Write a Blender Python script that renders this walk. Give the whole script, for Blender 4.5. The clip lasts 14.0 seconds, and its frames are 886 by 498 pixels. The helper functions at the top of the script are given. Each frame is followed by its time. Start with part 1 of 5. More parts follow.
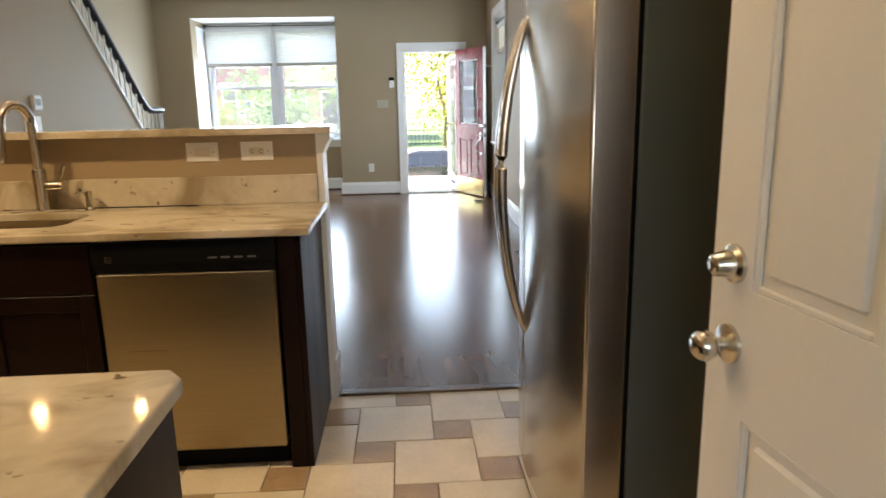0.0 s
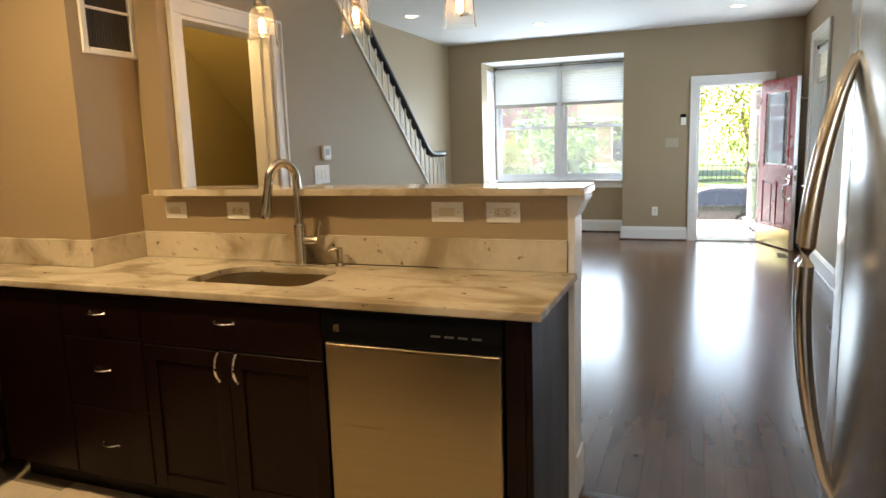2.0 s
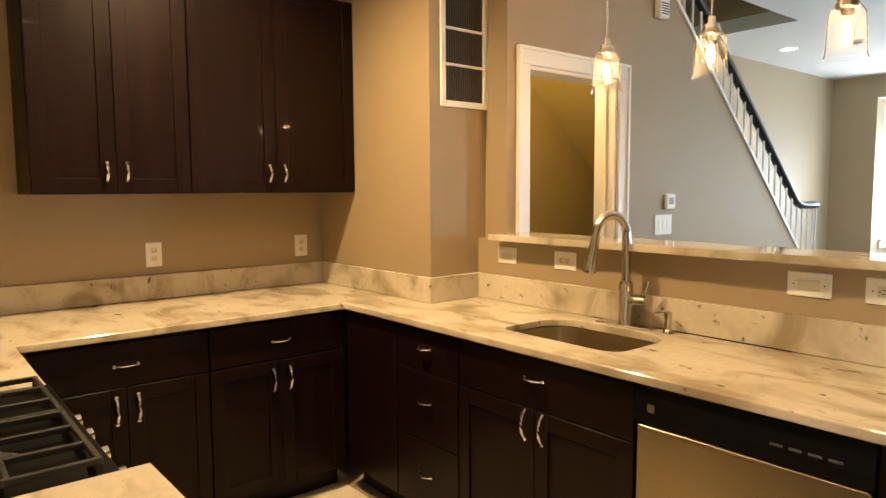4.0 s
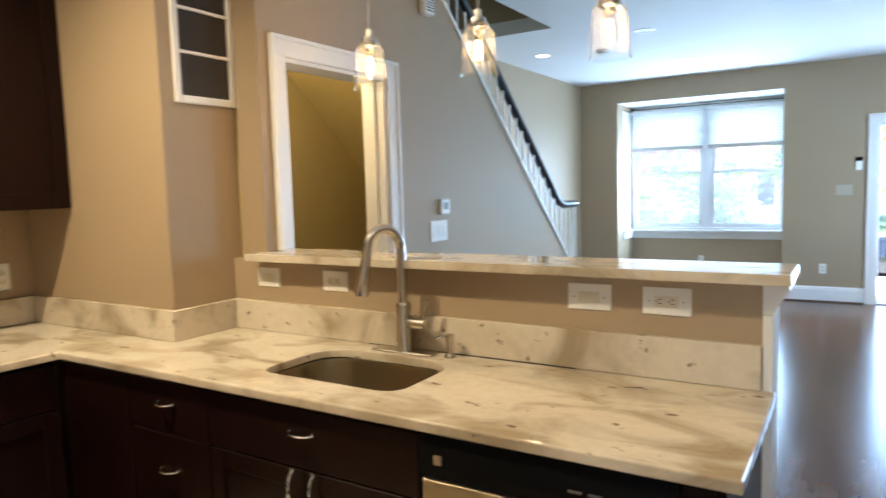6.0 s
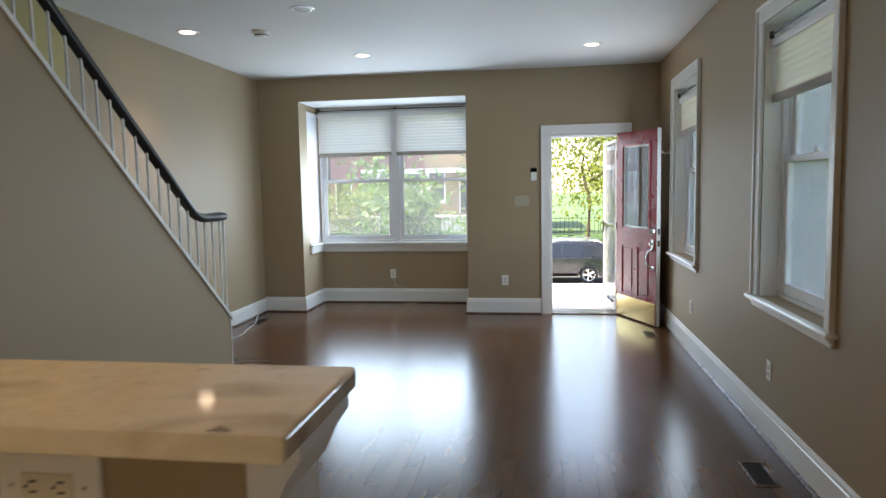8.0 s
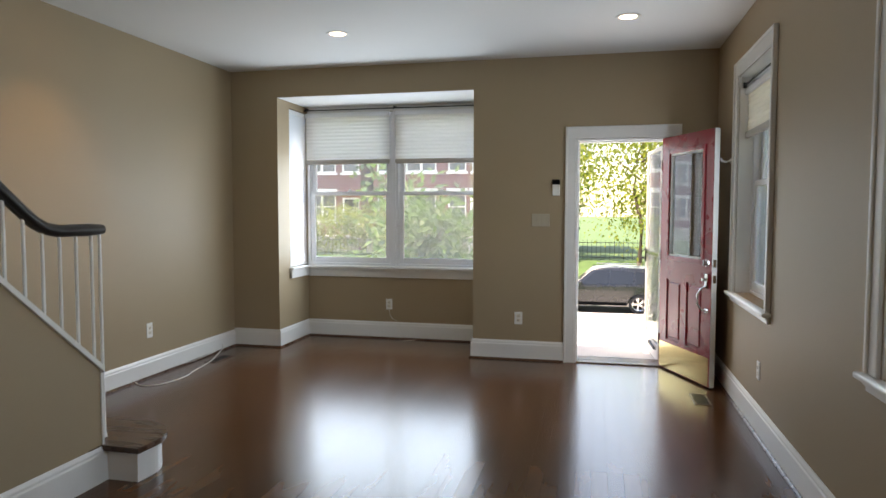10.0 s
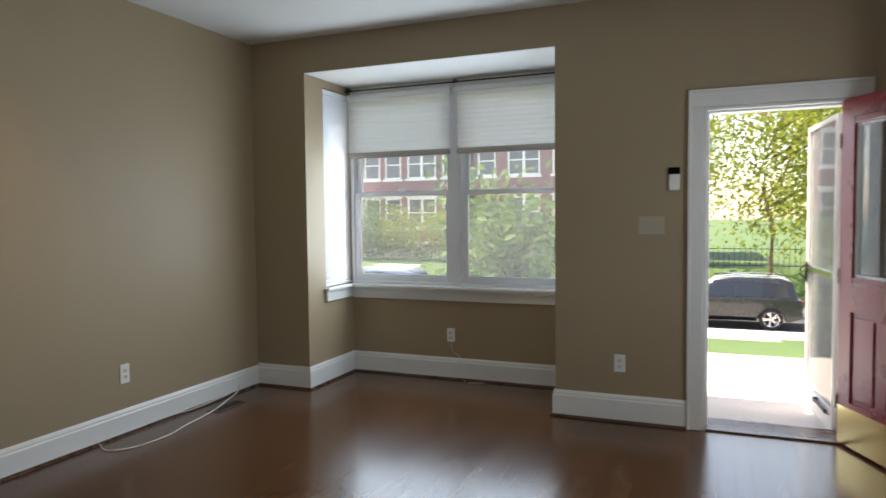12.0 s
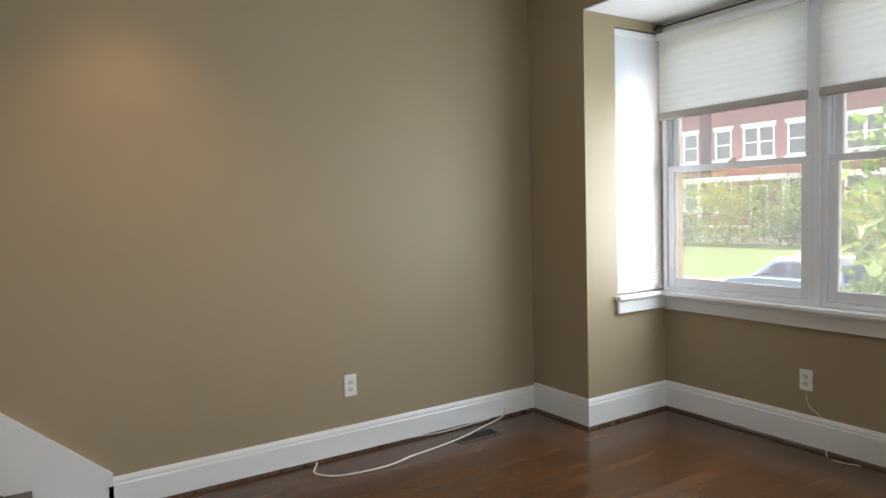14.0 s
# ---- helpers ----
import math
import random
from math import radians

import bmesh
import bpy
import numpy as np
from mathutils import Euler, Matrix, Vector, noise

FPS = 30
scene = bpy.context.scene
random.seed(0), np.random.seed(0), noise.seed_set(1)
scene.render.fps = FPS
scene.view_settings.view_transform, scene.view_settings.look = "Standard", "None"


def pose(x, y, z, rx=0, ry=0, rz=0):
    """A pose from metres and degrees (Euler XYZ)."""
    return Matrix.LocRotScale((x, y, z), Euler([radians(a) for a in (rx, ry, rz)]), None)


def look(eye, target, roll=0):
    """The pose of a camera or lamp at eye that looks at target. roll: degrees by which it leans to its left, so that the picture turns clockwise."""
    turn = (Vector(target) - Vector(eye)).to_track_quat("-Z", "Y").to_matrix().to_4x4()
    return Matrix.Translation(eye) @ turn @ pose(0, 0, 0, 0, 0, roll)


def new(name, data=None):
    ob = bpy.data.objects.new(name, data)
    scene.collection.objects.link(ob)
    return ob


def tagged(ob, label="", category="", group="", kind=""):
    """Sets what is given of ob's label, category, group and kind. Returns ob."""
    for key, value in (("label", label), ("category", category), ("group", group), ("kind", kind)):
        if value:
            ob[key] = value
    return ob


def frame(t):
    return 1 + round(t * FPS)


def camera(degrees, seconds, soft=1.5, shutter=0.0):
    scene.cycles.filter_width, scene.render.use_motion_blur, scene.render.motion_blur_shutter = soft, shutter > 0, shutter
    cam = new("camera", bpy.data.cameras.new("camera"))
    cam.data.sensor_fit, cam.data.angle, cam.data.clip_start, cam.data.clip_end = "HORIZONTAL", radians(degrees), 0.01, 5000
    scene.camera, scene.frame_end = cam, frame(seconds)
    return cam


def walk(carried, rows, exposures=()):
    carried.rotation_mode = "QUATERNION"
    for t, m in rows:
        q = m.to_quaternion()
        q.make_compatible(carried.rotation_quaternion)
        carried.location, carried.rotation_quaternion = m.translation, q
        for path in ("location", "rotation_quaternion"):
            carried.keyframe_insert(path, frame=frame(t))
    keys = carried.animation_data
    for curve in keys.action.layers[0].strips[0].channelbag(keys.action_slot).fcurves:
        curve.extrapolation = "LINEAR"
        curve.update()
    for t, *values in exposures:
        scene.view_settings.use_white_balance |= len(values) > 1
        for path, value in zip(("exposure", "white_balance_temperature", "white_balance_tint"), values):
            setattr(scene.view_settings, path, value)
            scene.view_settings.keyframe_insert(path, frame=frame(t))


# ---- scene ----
cam = camera(67.2, 14.0, shutter=0.3)
PATH = [
    (0, (0.087, 0.334, 1.331), (0.196, 2.284, 0.9), -1.1),
    (0.5, (0.131, 0.508, 1.356), (-0.003, 2.458, 0.929), -0.7),
    (1, (0.19, 0.641, 1.394), (-0.288, 2.534, 0.958), -0.7),
    (1.5, (0.191, 0.732, 1.413), (-0.488, 2.577, 1.048), -2.2),
    (2, (0.167, 0.768, 1.414), (-0.546, 2.61, 1.099), -1.8),
    (2.5, (0.143, 0.821, 1.417), (-0.812, 2.554, 1.126), -1.4),
    (3, (0.129, 0.926, 1.425), (-1.206, 2.397, 1.191), -1.2),
    (3.2, (0.127, 0.946, 1.435), (-1.324, 2.305, 1.215), -1.2),
    (5.3, (0.045, 1.088, 1.473), (-1.513, 2.333, 1.315), -0.0),
    (5.5, (-0.002, 1.142, 1.483), (-1.435, 2.529, 1.329), -0.3),
    (6, (-0.084, 1.302, 1.485), (-1.133, 2.995, 1.301), -1.7),
    (6.5, (-0.076, 1.558, 1.476), (-0.836, 3.4, 1.305), -0.8),
    (7, (-0.048, 1.856, 1.472), (-0.564, 3.781, 1.304), -0.4),
    (7.5, (-0.026, 2.219, 1.481), (-0.364, 4.182, 1.302), -1.0),
    (7.7, (-0.009, 2.353, 1.48), (-0.296, 4.324, 1.298), -1.1),
    (9.8, (0.345, 3.921, 1.425), (-0.095, 5.867, 1.288), 0.0),
    (10, (0.308, 4.076, 1.411), (-0.139, 6.022, 1.294), 0.1),
    (10.5, (0.315, 4.486, 1.417), (-0.167, 6.426, 1.365), -0.5),
    (11, (0.318, 4.916, 1.404), (-0.241, 6.835, 1.362), -0.1),
    (11.5, (0.257, 5.35, 1.392), (-0.354, 7.252, 1.312), -0.1),
    (12, (0.191, 5.772, 1.394), (-0.565, 7.621, 1.295), -0.6),
    (12.5, (0.176, 6.187, 1.407), (-0.865, 7.889, 1.283), -0.6),
    (13, (0.114, 6.579, 1.359), (-1.194, 8.088, 1.247), -1.3),
    (13.5, (0.117, 7.0, 1.36), (-1.426, 8.268, 1.262), -1.7),
    (14, (0.08, 7.387, 1.387), (-1.597, 8.47, 1.262), -1.6),
]
EXPOSURES = [(0.0, 3.3, 7500, 19), (1.0, 3.4, 7400, 19), (2.0, 3.25, 7700, 18), (3.0, 3.5, 8900, 21), (5.5, 4.1, 5800, 13), (6.0, 3.75, 5800, 13), (6.5, 3.25, 6700, 17), (7.0, 2.95, 6600, 18), (7.5, 2.75, 6900, 18), (10.0, 2.35, 8200, 22), (11.0, 2.3, 8100, 20), (12.0, 2.05, 8000, 20), (13.0, 2.5, 8300, 22), (14.0, 2.52, 8400, 23)]
walk(cam, [(t, look(eye, target, roll)) for t, eye, target, roll in PATH], EXPOSURES)

# ---- world, sun, exposure ----
world = bpy.data.worlds.new("sky")
scene.world = world
world.use_nodes = True
sky = world.node_tree.nodes.new("ShaderNodeTexSky")
sky.sky_type = "NISHITA"
sky.sun_disc = False
sky.sun_elevation = radians(63)
sky.sun_rotation = radians(265)
world.node_tree.nodes["Background"].inputs["Strength"].default_value = 0.15
world.node_tree.links.new(sky.outputs["Color"], world.node_tree.nodes["Background"].inputs["Color"])
sun = new("sun", bpy.data.lights.new("sun", "SUN"))
sun.data.energy, sun.data.angle, sun.data.color = 4.2, radians(0.6), (1.0, 0.95, 0.86)
sun.matrix_basis = look((-11, -1, 22), (0, 0, 0))


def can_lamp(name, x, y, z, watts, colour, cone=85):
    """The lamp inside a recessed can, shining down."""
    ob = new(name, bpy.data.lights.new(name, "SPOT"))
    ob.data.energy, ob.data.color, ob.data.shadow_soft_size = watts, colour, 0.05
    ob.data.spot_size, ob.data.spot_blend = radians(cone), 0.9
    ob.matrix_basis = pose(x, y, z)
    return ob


WARM = (1.0, 0.77, 0.46)
for x, y, cone in ((-2.87, 7.87, 95), (-1.72, 9.15, 66), (0.51, 9.16, 66)):
    can_lamp("can_lamp", x, y, 2.79, 6.0, WARM, cone)
# unseen kitchen lamps, assumed for the warm light from above and placed to suit
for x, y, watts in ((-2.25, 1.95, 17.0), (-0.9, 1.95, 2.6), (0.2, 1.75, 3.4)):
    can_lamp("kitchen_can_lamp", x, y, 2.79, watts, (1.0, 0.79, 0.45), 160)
# area lamps added in the openings to strengthen the sky's daylight indoors
for place, wide, high, watts in ((pose(-1.835, 10.945, 1.4, -90), 1.95, 1.1, 10.5), (pose(0.53, 10.58, 1.05, -90), 0.74, 1.9, 2.3), (pose(1.30, 8.925, 1.4, 0, 90), 1.1, 0.9, 3.4), (pose(1.30, 6.28, 1.4, 0, 90), 1.1, 0.9, 3.4)):
    ob = new("window_daylight", bpy.data.lights.new("window_daylight", "AREA"))
    ob.data.shape, ob.data.size, ob.data.size_y = "RECTANGLE", wide, high
    ob.data.energy, ob.data.color = watts, (0.53, 0.77, 1.0)
    ob.matrix_basis = place
for x in (-1.705, -1.225, -0.755):
    ob = new("pendant_lamp", bpy.data.lights.new("pendant_lamp", "POINT"))
    ob.data.energy, ob.data.color, ob.data.shadow_soft_size = 0.75, (1.0, 0.67, 0.34), 0.02
    ob.matrix_basis = pose(x, 3.42, 1.955)
# unseen lamp assumed inside the cellar stair for its yellow light
ob = new("stair_lamp", bpy.data.lights.new("stair_lamp", "POINT"))
ob.data.energy, ob.data.color, ob.data.shadow_soft_size = 2.0, (1.0, 0.75, 0.38), 0.05
ob.matrix_basis = pose(-2.75, 3.75, 2.15)


# ---- materials ----
def shade(name, colour, rough=0.5, metal=0.0, vary=0.08, scale=3.0, fine=60.0, bump=0.05, stretch=(1, 1, 1), second=None, coat=0.0):
    """A plain surface with broad and fine variation of colour and relief, at real size."""
    m = bpy.data.materials.new(name)
    m.use_nodes = True
    n, l = m.node_tree.nodes, m.node_tree.links
    b = n["Principled BSDF"]
    b.inputs["Roughness"].default_value = rough
    b.inputs["Metallic"].default_value = metal
    b.inputs["Coat Weight"].default_value = coat
    co = n.new("ShaderNodeTexCoord")
    mp = n.new("ShaderNodeMapping")
    mp.inputs["Scale"].default_value = stretch
    l.new(co.outputs["Object"], mp.inputs["Vector"])
    big = n.new("ShaderNodeTexNoise")
    big.inputs["Scale"].default_value = scale
    big.inputs["Detail"].default_value = 5
    l.new(mp.outputs["Vector"], big.inputs["Vector"])
    small = n.new("ShaderNodeTexNoise")
    small.inputs["Scale"].default_value = fine
    small.inputs["Detail"].default_value = 3
    l.new(mp.outputs["Vector"], small.inputs["Vector"])
    ramp = n.new("ShaderNodeValToRGB")
    dark = second or tuple(c * (1 - vary) for c in colour)
    lite = colour if second else tuple(min(1, c * (1 + vary)) for c in colour)
    ramp.color_ramp.elements[0].position, ramp.color_ramp.elements[1].position = 0.3, 0.7
    ramp.color_ramp.elements[0].color = (*dark, 1)
    ramp.color_ramp.elements[1].color = (*lite, 1)
    mix = n.new("ShaderNodeMath")
    mix.operation = "MULTIPLY_ADD"
    mix.inputs[1].default_value = 0.35
    l.new(small.outputs["Fac"], mix.inputs[0])
    half = n.new("ShaderNodeMath")
    half.operation = "MULTIPLY"
    half.inputs[1].default_value = 0.65
    l.new(big.outputs["Fac"], half.inputs[0])
    l.new(half.outputs[0], mix.inputs[2])
    l.new(mix.outputs[0], ramp.inputs["Fac"])
    l.new(ramp.outputs["Color"], b.inputs["Base Color"])
    rr = n.new("ShaderNodeMapRange")
    rr.inputs["To Min"].default_value, rr.inputs["To Max"].default_value = max(0.02, rough * 0.8), min(1, rough * 1.2)
    l.new(big.outputs["Fac"], rr.inputs["Value"])
    l.new(rr.outputs["Result"], b.inputs["Roughness"])
    if bump:
        bp = n.new("ShaderNodeBump")
        bp.inputs["Strength"].default_value = bump
        bp.inputs["Distance"].default_value = 0.01
        l.new(small.outputs["Fac"], bp.inputs["Height"])
        l.new(bp.outputs["Normal"], b.inputs["Normal"])
    return m


def piece_shade(name, colours, rough, scale, stretch, bump, vary=0.25, fine=9.0):
    """For tiles and boards: each piece takes its own tone, with grain within it."""
    m = shade(name, colours[0], rough, 0, vary, scale, scale * fine, bump, stretch)
    n, l = m.node_tree.nodes, m.node_tree.links
    b = n["Principled BSDF"]
    info = n.new("ShaderNodeObjectInfo")
    ramp = n.new("ShaderNodeValToRGB")
    while len(ramp.color_ramp.elements) < len(colours):
        ramp.color_ramp.elements.new(0.5)
    for i, c in enumerate(colours):
        ramp.color_ramp.elements[i].position = i / (len(colours) - 1)
        ramp.color_ramp.elements[i].color = (*c, 1)
    l.new(info.outputs["Random"], ramp.inputs["Fac"])
    old = b.inputs["Base Color"].links[0].from_node
    e = old.color_ramp.elements
    e[0].color, e[1].color = (1 - vary, 1 - vary, 1 - vary, 1), (1 + vary, 1 + vary, 1 + vary, 1)
    mul = n.new("ShaderNodeMix")
    mul.data_type, mul.blend_type = "RGBA", "MULTIPLY"
    mul.inputs["Factor"].default_value = 1
    l.new(ramp.outputs["Color"], mul.inputs["A"])
    l.new(old.outputs["Color"], mul.inputs["B"])
    l.new(mul.outputs["Result"], b.inputs["Base Color"])
    # each piece is offset in the grain
    mp = [k for k in n if k.bl_idname == "ShaderNodeMapping"][0]
    off = n.new("ShaderNodeVectorMath")
    off.operation = "SCALE"
    off.inputs[0].default_value = (31, 17, 9)
    l.new(info.outputs["Random"], off.inputs["Scale"])
    l.new(off.outputs["Vector"], mp.inputs["Location"])
    return m


def marble(name):
    m = shade(name, (0.68, 0.61, 0.50), 0.07, 0, 0.06, 3.0, 40, 0.0, second=(0.54, 0.47, 0.36))
    n, l = m.node_tree.nodes, m.node_tree.links
    b = n["Principled BSDF"]
    base = b.inputs["Base Color"].links[0].from_socket
    co = n["Texture Coordinate"]
    mp = n.new("ShaderNodeMapping")
    mp.inputs["Rotation"].default_value = (0.3, 0.2, 0.9)
    mp.inputs["Scale"].default_value = (1.0, 1.9, 1.2)
    l.new(co.outputs["Object"], mp.inputs["Vector"])
    t = n.new("ShaderNodeTexNoise")
    t.inputs["Scale"].default_value, t.inputs["Detail"].default_value, t.inputs["Distortion"].default_value = 3.4, 5, 0.8
    l.new(mp.outputs["Vector"], t.inputs["Vector"])
    r = n.new("ShaderNodeValToRGB")
    r.color_ramp.elements[0].position, r.color_ramp.elements[0].color = 0.47, (0, 0, 0, 1)
    r.color_ramp.elements[1].position, r.color_ramp.elements[1].color = 0.68, (0.8, 0.8, 0.8, 1)
    l.new(t.outputs["Fac"], r.inputs["Fac"])
    mx = n.new("ShaderNodeMix")
    mx.data_type = "RGBA"
    l.new(r.outputs["Color"], mx.inputs["Factor"])
    l.new(base, mx.inputs["A"])
    mx.inputs["B"].default_value = (0.27, 0.20, 0.115, 1)
    # small dark flecks
    v = n.new("ShaderNodeTexNoise")
    v.inputs["Scale"].default_value, v.inputs["Detail"].default_value = 17, 4
    l.new(mp.outputs["Vector"], v.inputs["Vector"])
    r2 = n.new("ShaderNodeValToRGB")
    r2.color_ramp.elements[0].position, r2.color_ramp.elements[0].color = 0.668, (0, 0, 0, 1)
    r2.color_ramp.elements[1].position, r2.color_ramp.elements[1].color = 0.72, (0.9, 0.9, 0.9, 1)
    l.new(v.outputs["Fac"], r2.inputs["Fac"])
    mx2 = n.new("ShaderNodeMix")
    mx2.data_type = "RGBA"
    l.new(r2.outputs["Color"], mx2.inputs["Factor"])
    l.new(mx.outputs["Result"], mx2.inputs["A"])
    mx2.inputs["B"].default_value = (0.13, 0.09, 0.06, 1)
    l.new(mx2.outputs["Result"], b.inputs["Base Color"])
    return m


def glass(name, tint=(1, 1, 1), rough=0.0):
    m = bpy.data.materials.new(name)
    m.use_nodes = True
    b = m.node_tree.nodes["Principled BSDF"]
    b.inputs["Base Color"].default_value = (*tint, 1)
    b.inputs["Transmission Weight"].default_value = 1
    b.inputs["Roughness"].default_value = rough
    b.inputs["IOR"].default_value = 1.45
    return m


def pane_glass(name, index=1.4, haze=0.0, tint=(0.9, 0.92, 0.95)):
    """Thin flat glazing: mostly clear, with a mirror film."""
    m = bpy.data.materials.new(name)
    m.use_nodes = True
    n, l = m.node_tree.nodes, m.node_tree.links
    n.remove(n["Principled BSDF"])
    tr = n.new("ShaderNodeBsdfTransparent")
    tr.inputs["Color"].default_value = (0.93, 0.96, 0.95, 1)
    gl = n.new("ShaderNodeBsdfGlossy")
    gl.inputs["Roughness"].default_value = 0.02
    fr = n.new("ShaderNodeFresnel")
    fr.inputs["IOR"].default_value = index
    mx = n.new("ShaderNodeMixShader")
    l.new(fr.outputs["Fac"], mx.inputs["Fac"])
    l.new(tr.outputs["BSDF"], mx.inputs[1])
    l.new(gl.outputs["BSDF"], mx.inputs[2])
    last = mx
    # translucent haze imitating glare on grimy panes and glow in the lamp glass
    if haze:
        tl = n.new("ShaderNodeBsdfTranslucent")
        tl.inputs["Color"].default_value = (*tint, 1)
        last = n.new("ShaderNodeMixShader")
        last.inputs["Fac"].default_value = haze
        l.new(mx.outputs["Shader"], last.inputs[1])
        l.new(tl.outputs["BSDF"], last.inputs[2])
    l.new(last.outputs["Shader"], n["Material Output"].inputs["Surface"])
    return m


def glow(name, colour, strength):
    m = bpy.data.materials.new(name)
    m.use_nodes = True
    b = m.node_tree.nodes["Principled BSDF"]
    b.inputs["Base Color"].default_value = (*colour, 1)
    b.inputs["Emission Color"].default_value = (*colour, 1)
    b.inputs["Emission Strength"].default_value = strength
    return m


def cloth(name, colour, through_part=0.6):
    """A translucent woven shade."""
    m = shade(name, colour, 0.9, 0, 0.03, 4, 120, 0.1)
    n, l = m.node_tree.nodes, m.node_tree.links
    b = n["Principled BSDF"]
    tl = n.new("ShaderNodeBsdfTranslucent")
    tl.inputs["Color"].default_value = (*colour, 1)
    mx = n.new("ShaderNodeMixShader")
    mx.inputs["Fac"].default_value = through_part
    l.new(b.outputs["BSDF"], mx.inputs[1])
    l.new(tl.outputs["BSDF"], mx.inputs[2])
    l.new(mx.outputs["Shader"], n["Material Output"].inputs["Surface"])
    return m


def leaf_shade(name, a, c):
    m = bpy.data.materials.new(name)
    m.use_nodes = True
    n, l = m.node_tree.nodes, m.node_tree.links
    b = n["Principled BSDF"]
    geo = n.new("ShaderNodeNewGeometry")
    r = n.new("ShaderNodeValToRGB")
    r.color_ramp.elements[0].color, r.color_ramp.elements[1].color = (*a, 1), (*c, 1)
    l.new(geo.outputs["Random Per Island"], r.inputs["Fac"])
    l.new(r.outputs["Color"], b.inputs["Base Color"])
    b.inputs["Roughness"].default_value = 0.5
    tl = n.new("ShaderNodeBsdfTranslucent")
    l.new(r.outputs["Color"], tl.inputs["Color"])
    mx = n.new("ShaderNodeMixShader")
    mx.inputs["Fac"].default_value = 0.5
    l.new(b.outputs["BSDF"], mx.inputs[1])
    l.new(tl.outputs["BSDF"], mx.inputs[2])
    l.new(mx.outputs["Shader"], n["Material Output"].inputs["Surface"])
    return m


PAINT = shade("greige_paint", (0.372, 0.279, 0.176), 0.55, 0, 0.05, 1.2, 180, 0.03)
# this olive tone puts the cellar's yellow light into the wall colour
YELLOW_LIT = shade("yellow_lit_paint", (0.46, 0.38, 0.16), 0.6, 0, 0.04, 1.5, 150, 0.03)
WHITE = shade("white_trim_paint", (0.80, 0.79, 0.76), 0.32, 0, 0.03, 3, 90, 0.02)
CEIL = shade("ceiling_paint", (0.76, 0.76, 0.75), 0.75, 0, 0.02, 1.5, 150, 0.03)
VINYL = shade("window_vinyl", (0.80, 0.81, 0.83), 0.3, 0, 0.02, 4, 90, 0.0)
ESPRESSO = shade("espresso_wood", (0.0085, 0.0025, 0.0018), 0.40, 0, 0.35, 3, 40, 0.03, (6, 6, 0.7), coat=0.05)
TREAD = shade("dark_tread_wood", (0.075, 0.035, 0.018), 0.28, 0, 0.4, 3, 40, 0.03, (1, 8, 8))
RAILWOOD = shade("black_rail_paint", (0.012, 0.009, 0.008), 0.3, 0, 0.2, 5, 60, 0.02)
ESPRESSO.node_tree.nodes["Principled BSDF"].inputs["Specular IOR Level"].default_value = 0.16
BOARD = piece_shade("stained_oak_board", [(0.080, 0.033, 0.013), (0.092, 0.039, 0.016), (0.084, 0.035, 0.014), (0.100, 0.043, 0.018)], 0.22, 1.2, (4, 0.8, 1), 0.0, 0.4, 2.6)
BOARD.node_tree.nodes["Principled BSDF"].inputs["Specular IOR Level"].default_value = 0.42
TILE_BIG = piece_shade("cream_tile", [(0.70, 0.60, 0.46), (0.76, 0.66, 0.53), (0.72, 0.61, 0.48)], 0.35, 6, (1, 1, 1), 0.08, 0.12)
TILE_SMALL = piece_shade("tan_tile", [(0.36, 0.24, 0.14), (0.44, 0.31, 0.19), (0.40, 0.27, 0.17)], 0.35, 9, (1, 1, 1), 0.08, 0.2)
GROUT = shade("grout", (0.33, 0.27, 0.20), 0.85, 0, 0.15, 8, 120, 0.1)
SUBFLOOR = shade("dark_subfloor", (0.02, 0.012, 0.008), 0.6)
MARBLE = marble("cream_marble")
STEEL = shade("brushed_steel", (0.58, 0.55, 0.51), 0.22, 1.0, 0.05, 3, 60, 0.015, (40, 40, 0.6))
STEEL_H = shade("brushed_steel_across", (0.37, 0.31, 0.21), 0.30, 1.0, 0.05, 3, 60, 0.01, (0.6, 40, 40))
NICKEL = shade("satin_nickel", (0.62, 0.58, 0.52), 0.22, 1.0, 0.04, 5, 80, 0.0)
CHROME = shade("chrome", (0.8, 0.8, 0.8), 0.1, 1.0, 0.02, 5, 80, 0.0)
BRASS = shade("brass_plate", (0.80, 0.62, 0.28), 0.22, 1.0, 0.05, 6, 80, 0.01)
BLACKMETAL = shade("black_metal", (0.02, 0.02, 0.02), 0.4, 0.3)
IRON = shade("cast_iron", (0.015, 0.015, 0.015), 0.55, 0.2, 0.2, 20, 200, 0.2)
BLACKGLOSS = shade("black_plastic", (0.003, 0.003, 0.0035), 0.5)
BLACKGLOSS.node_tree.nodes["Principled BSDF"].inputs["Specular IOR Level"].default_value = 0.08
CABSIDE = shade("dark_grey_cabinet_paint", (0.085, 0.096, 0.080), 0.45, 0, 0.06, 6, 200, 0.08)
RED = shade("red_door_paint", (0.27, 0.012, 0.020), 0.28, 0, 0.06, 4, 70, 0.03)
PLASTIC = shade("white_plastic", (0.82, 0.81, 0.77), 0.35, 0, 0.02, 6, 90, 0.0)
CREAMPLASTIC = shade("cream_plastic", (0.72, 0.66, 0.54), 0.35, 0, 0.02, 6, 90, 0.0)
SLAT = cloth("white_blind_slat", (0.78, 0.81, 0.85), 0.22)
# taupe puts the shadow of the folded hem into the colour
SHADOWED_HEM = shade("shadowed_hem", (0.42, 0.385, 0.34), 0.85, 0, 0.05, 6, 120, 0.05)
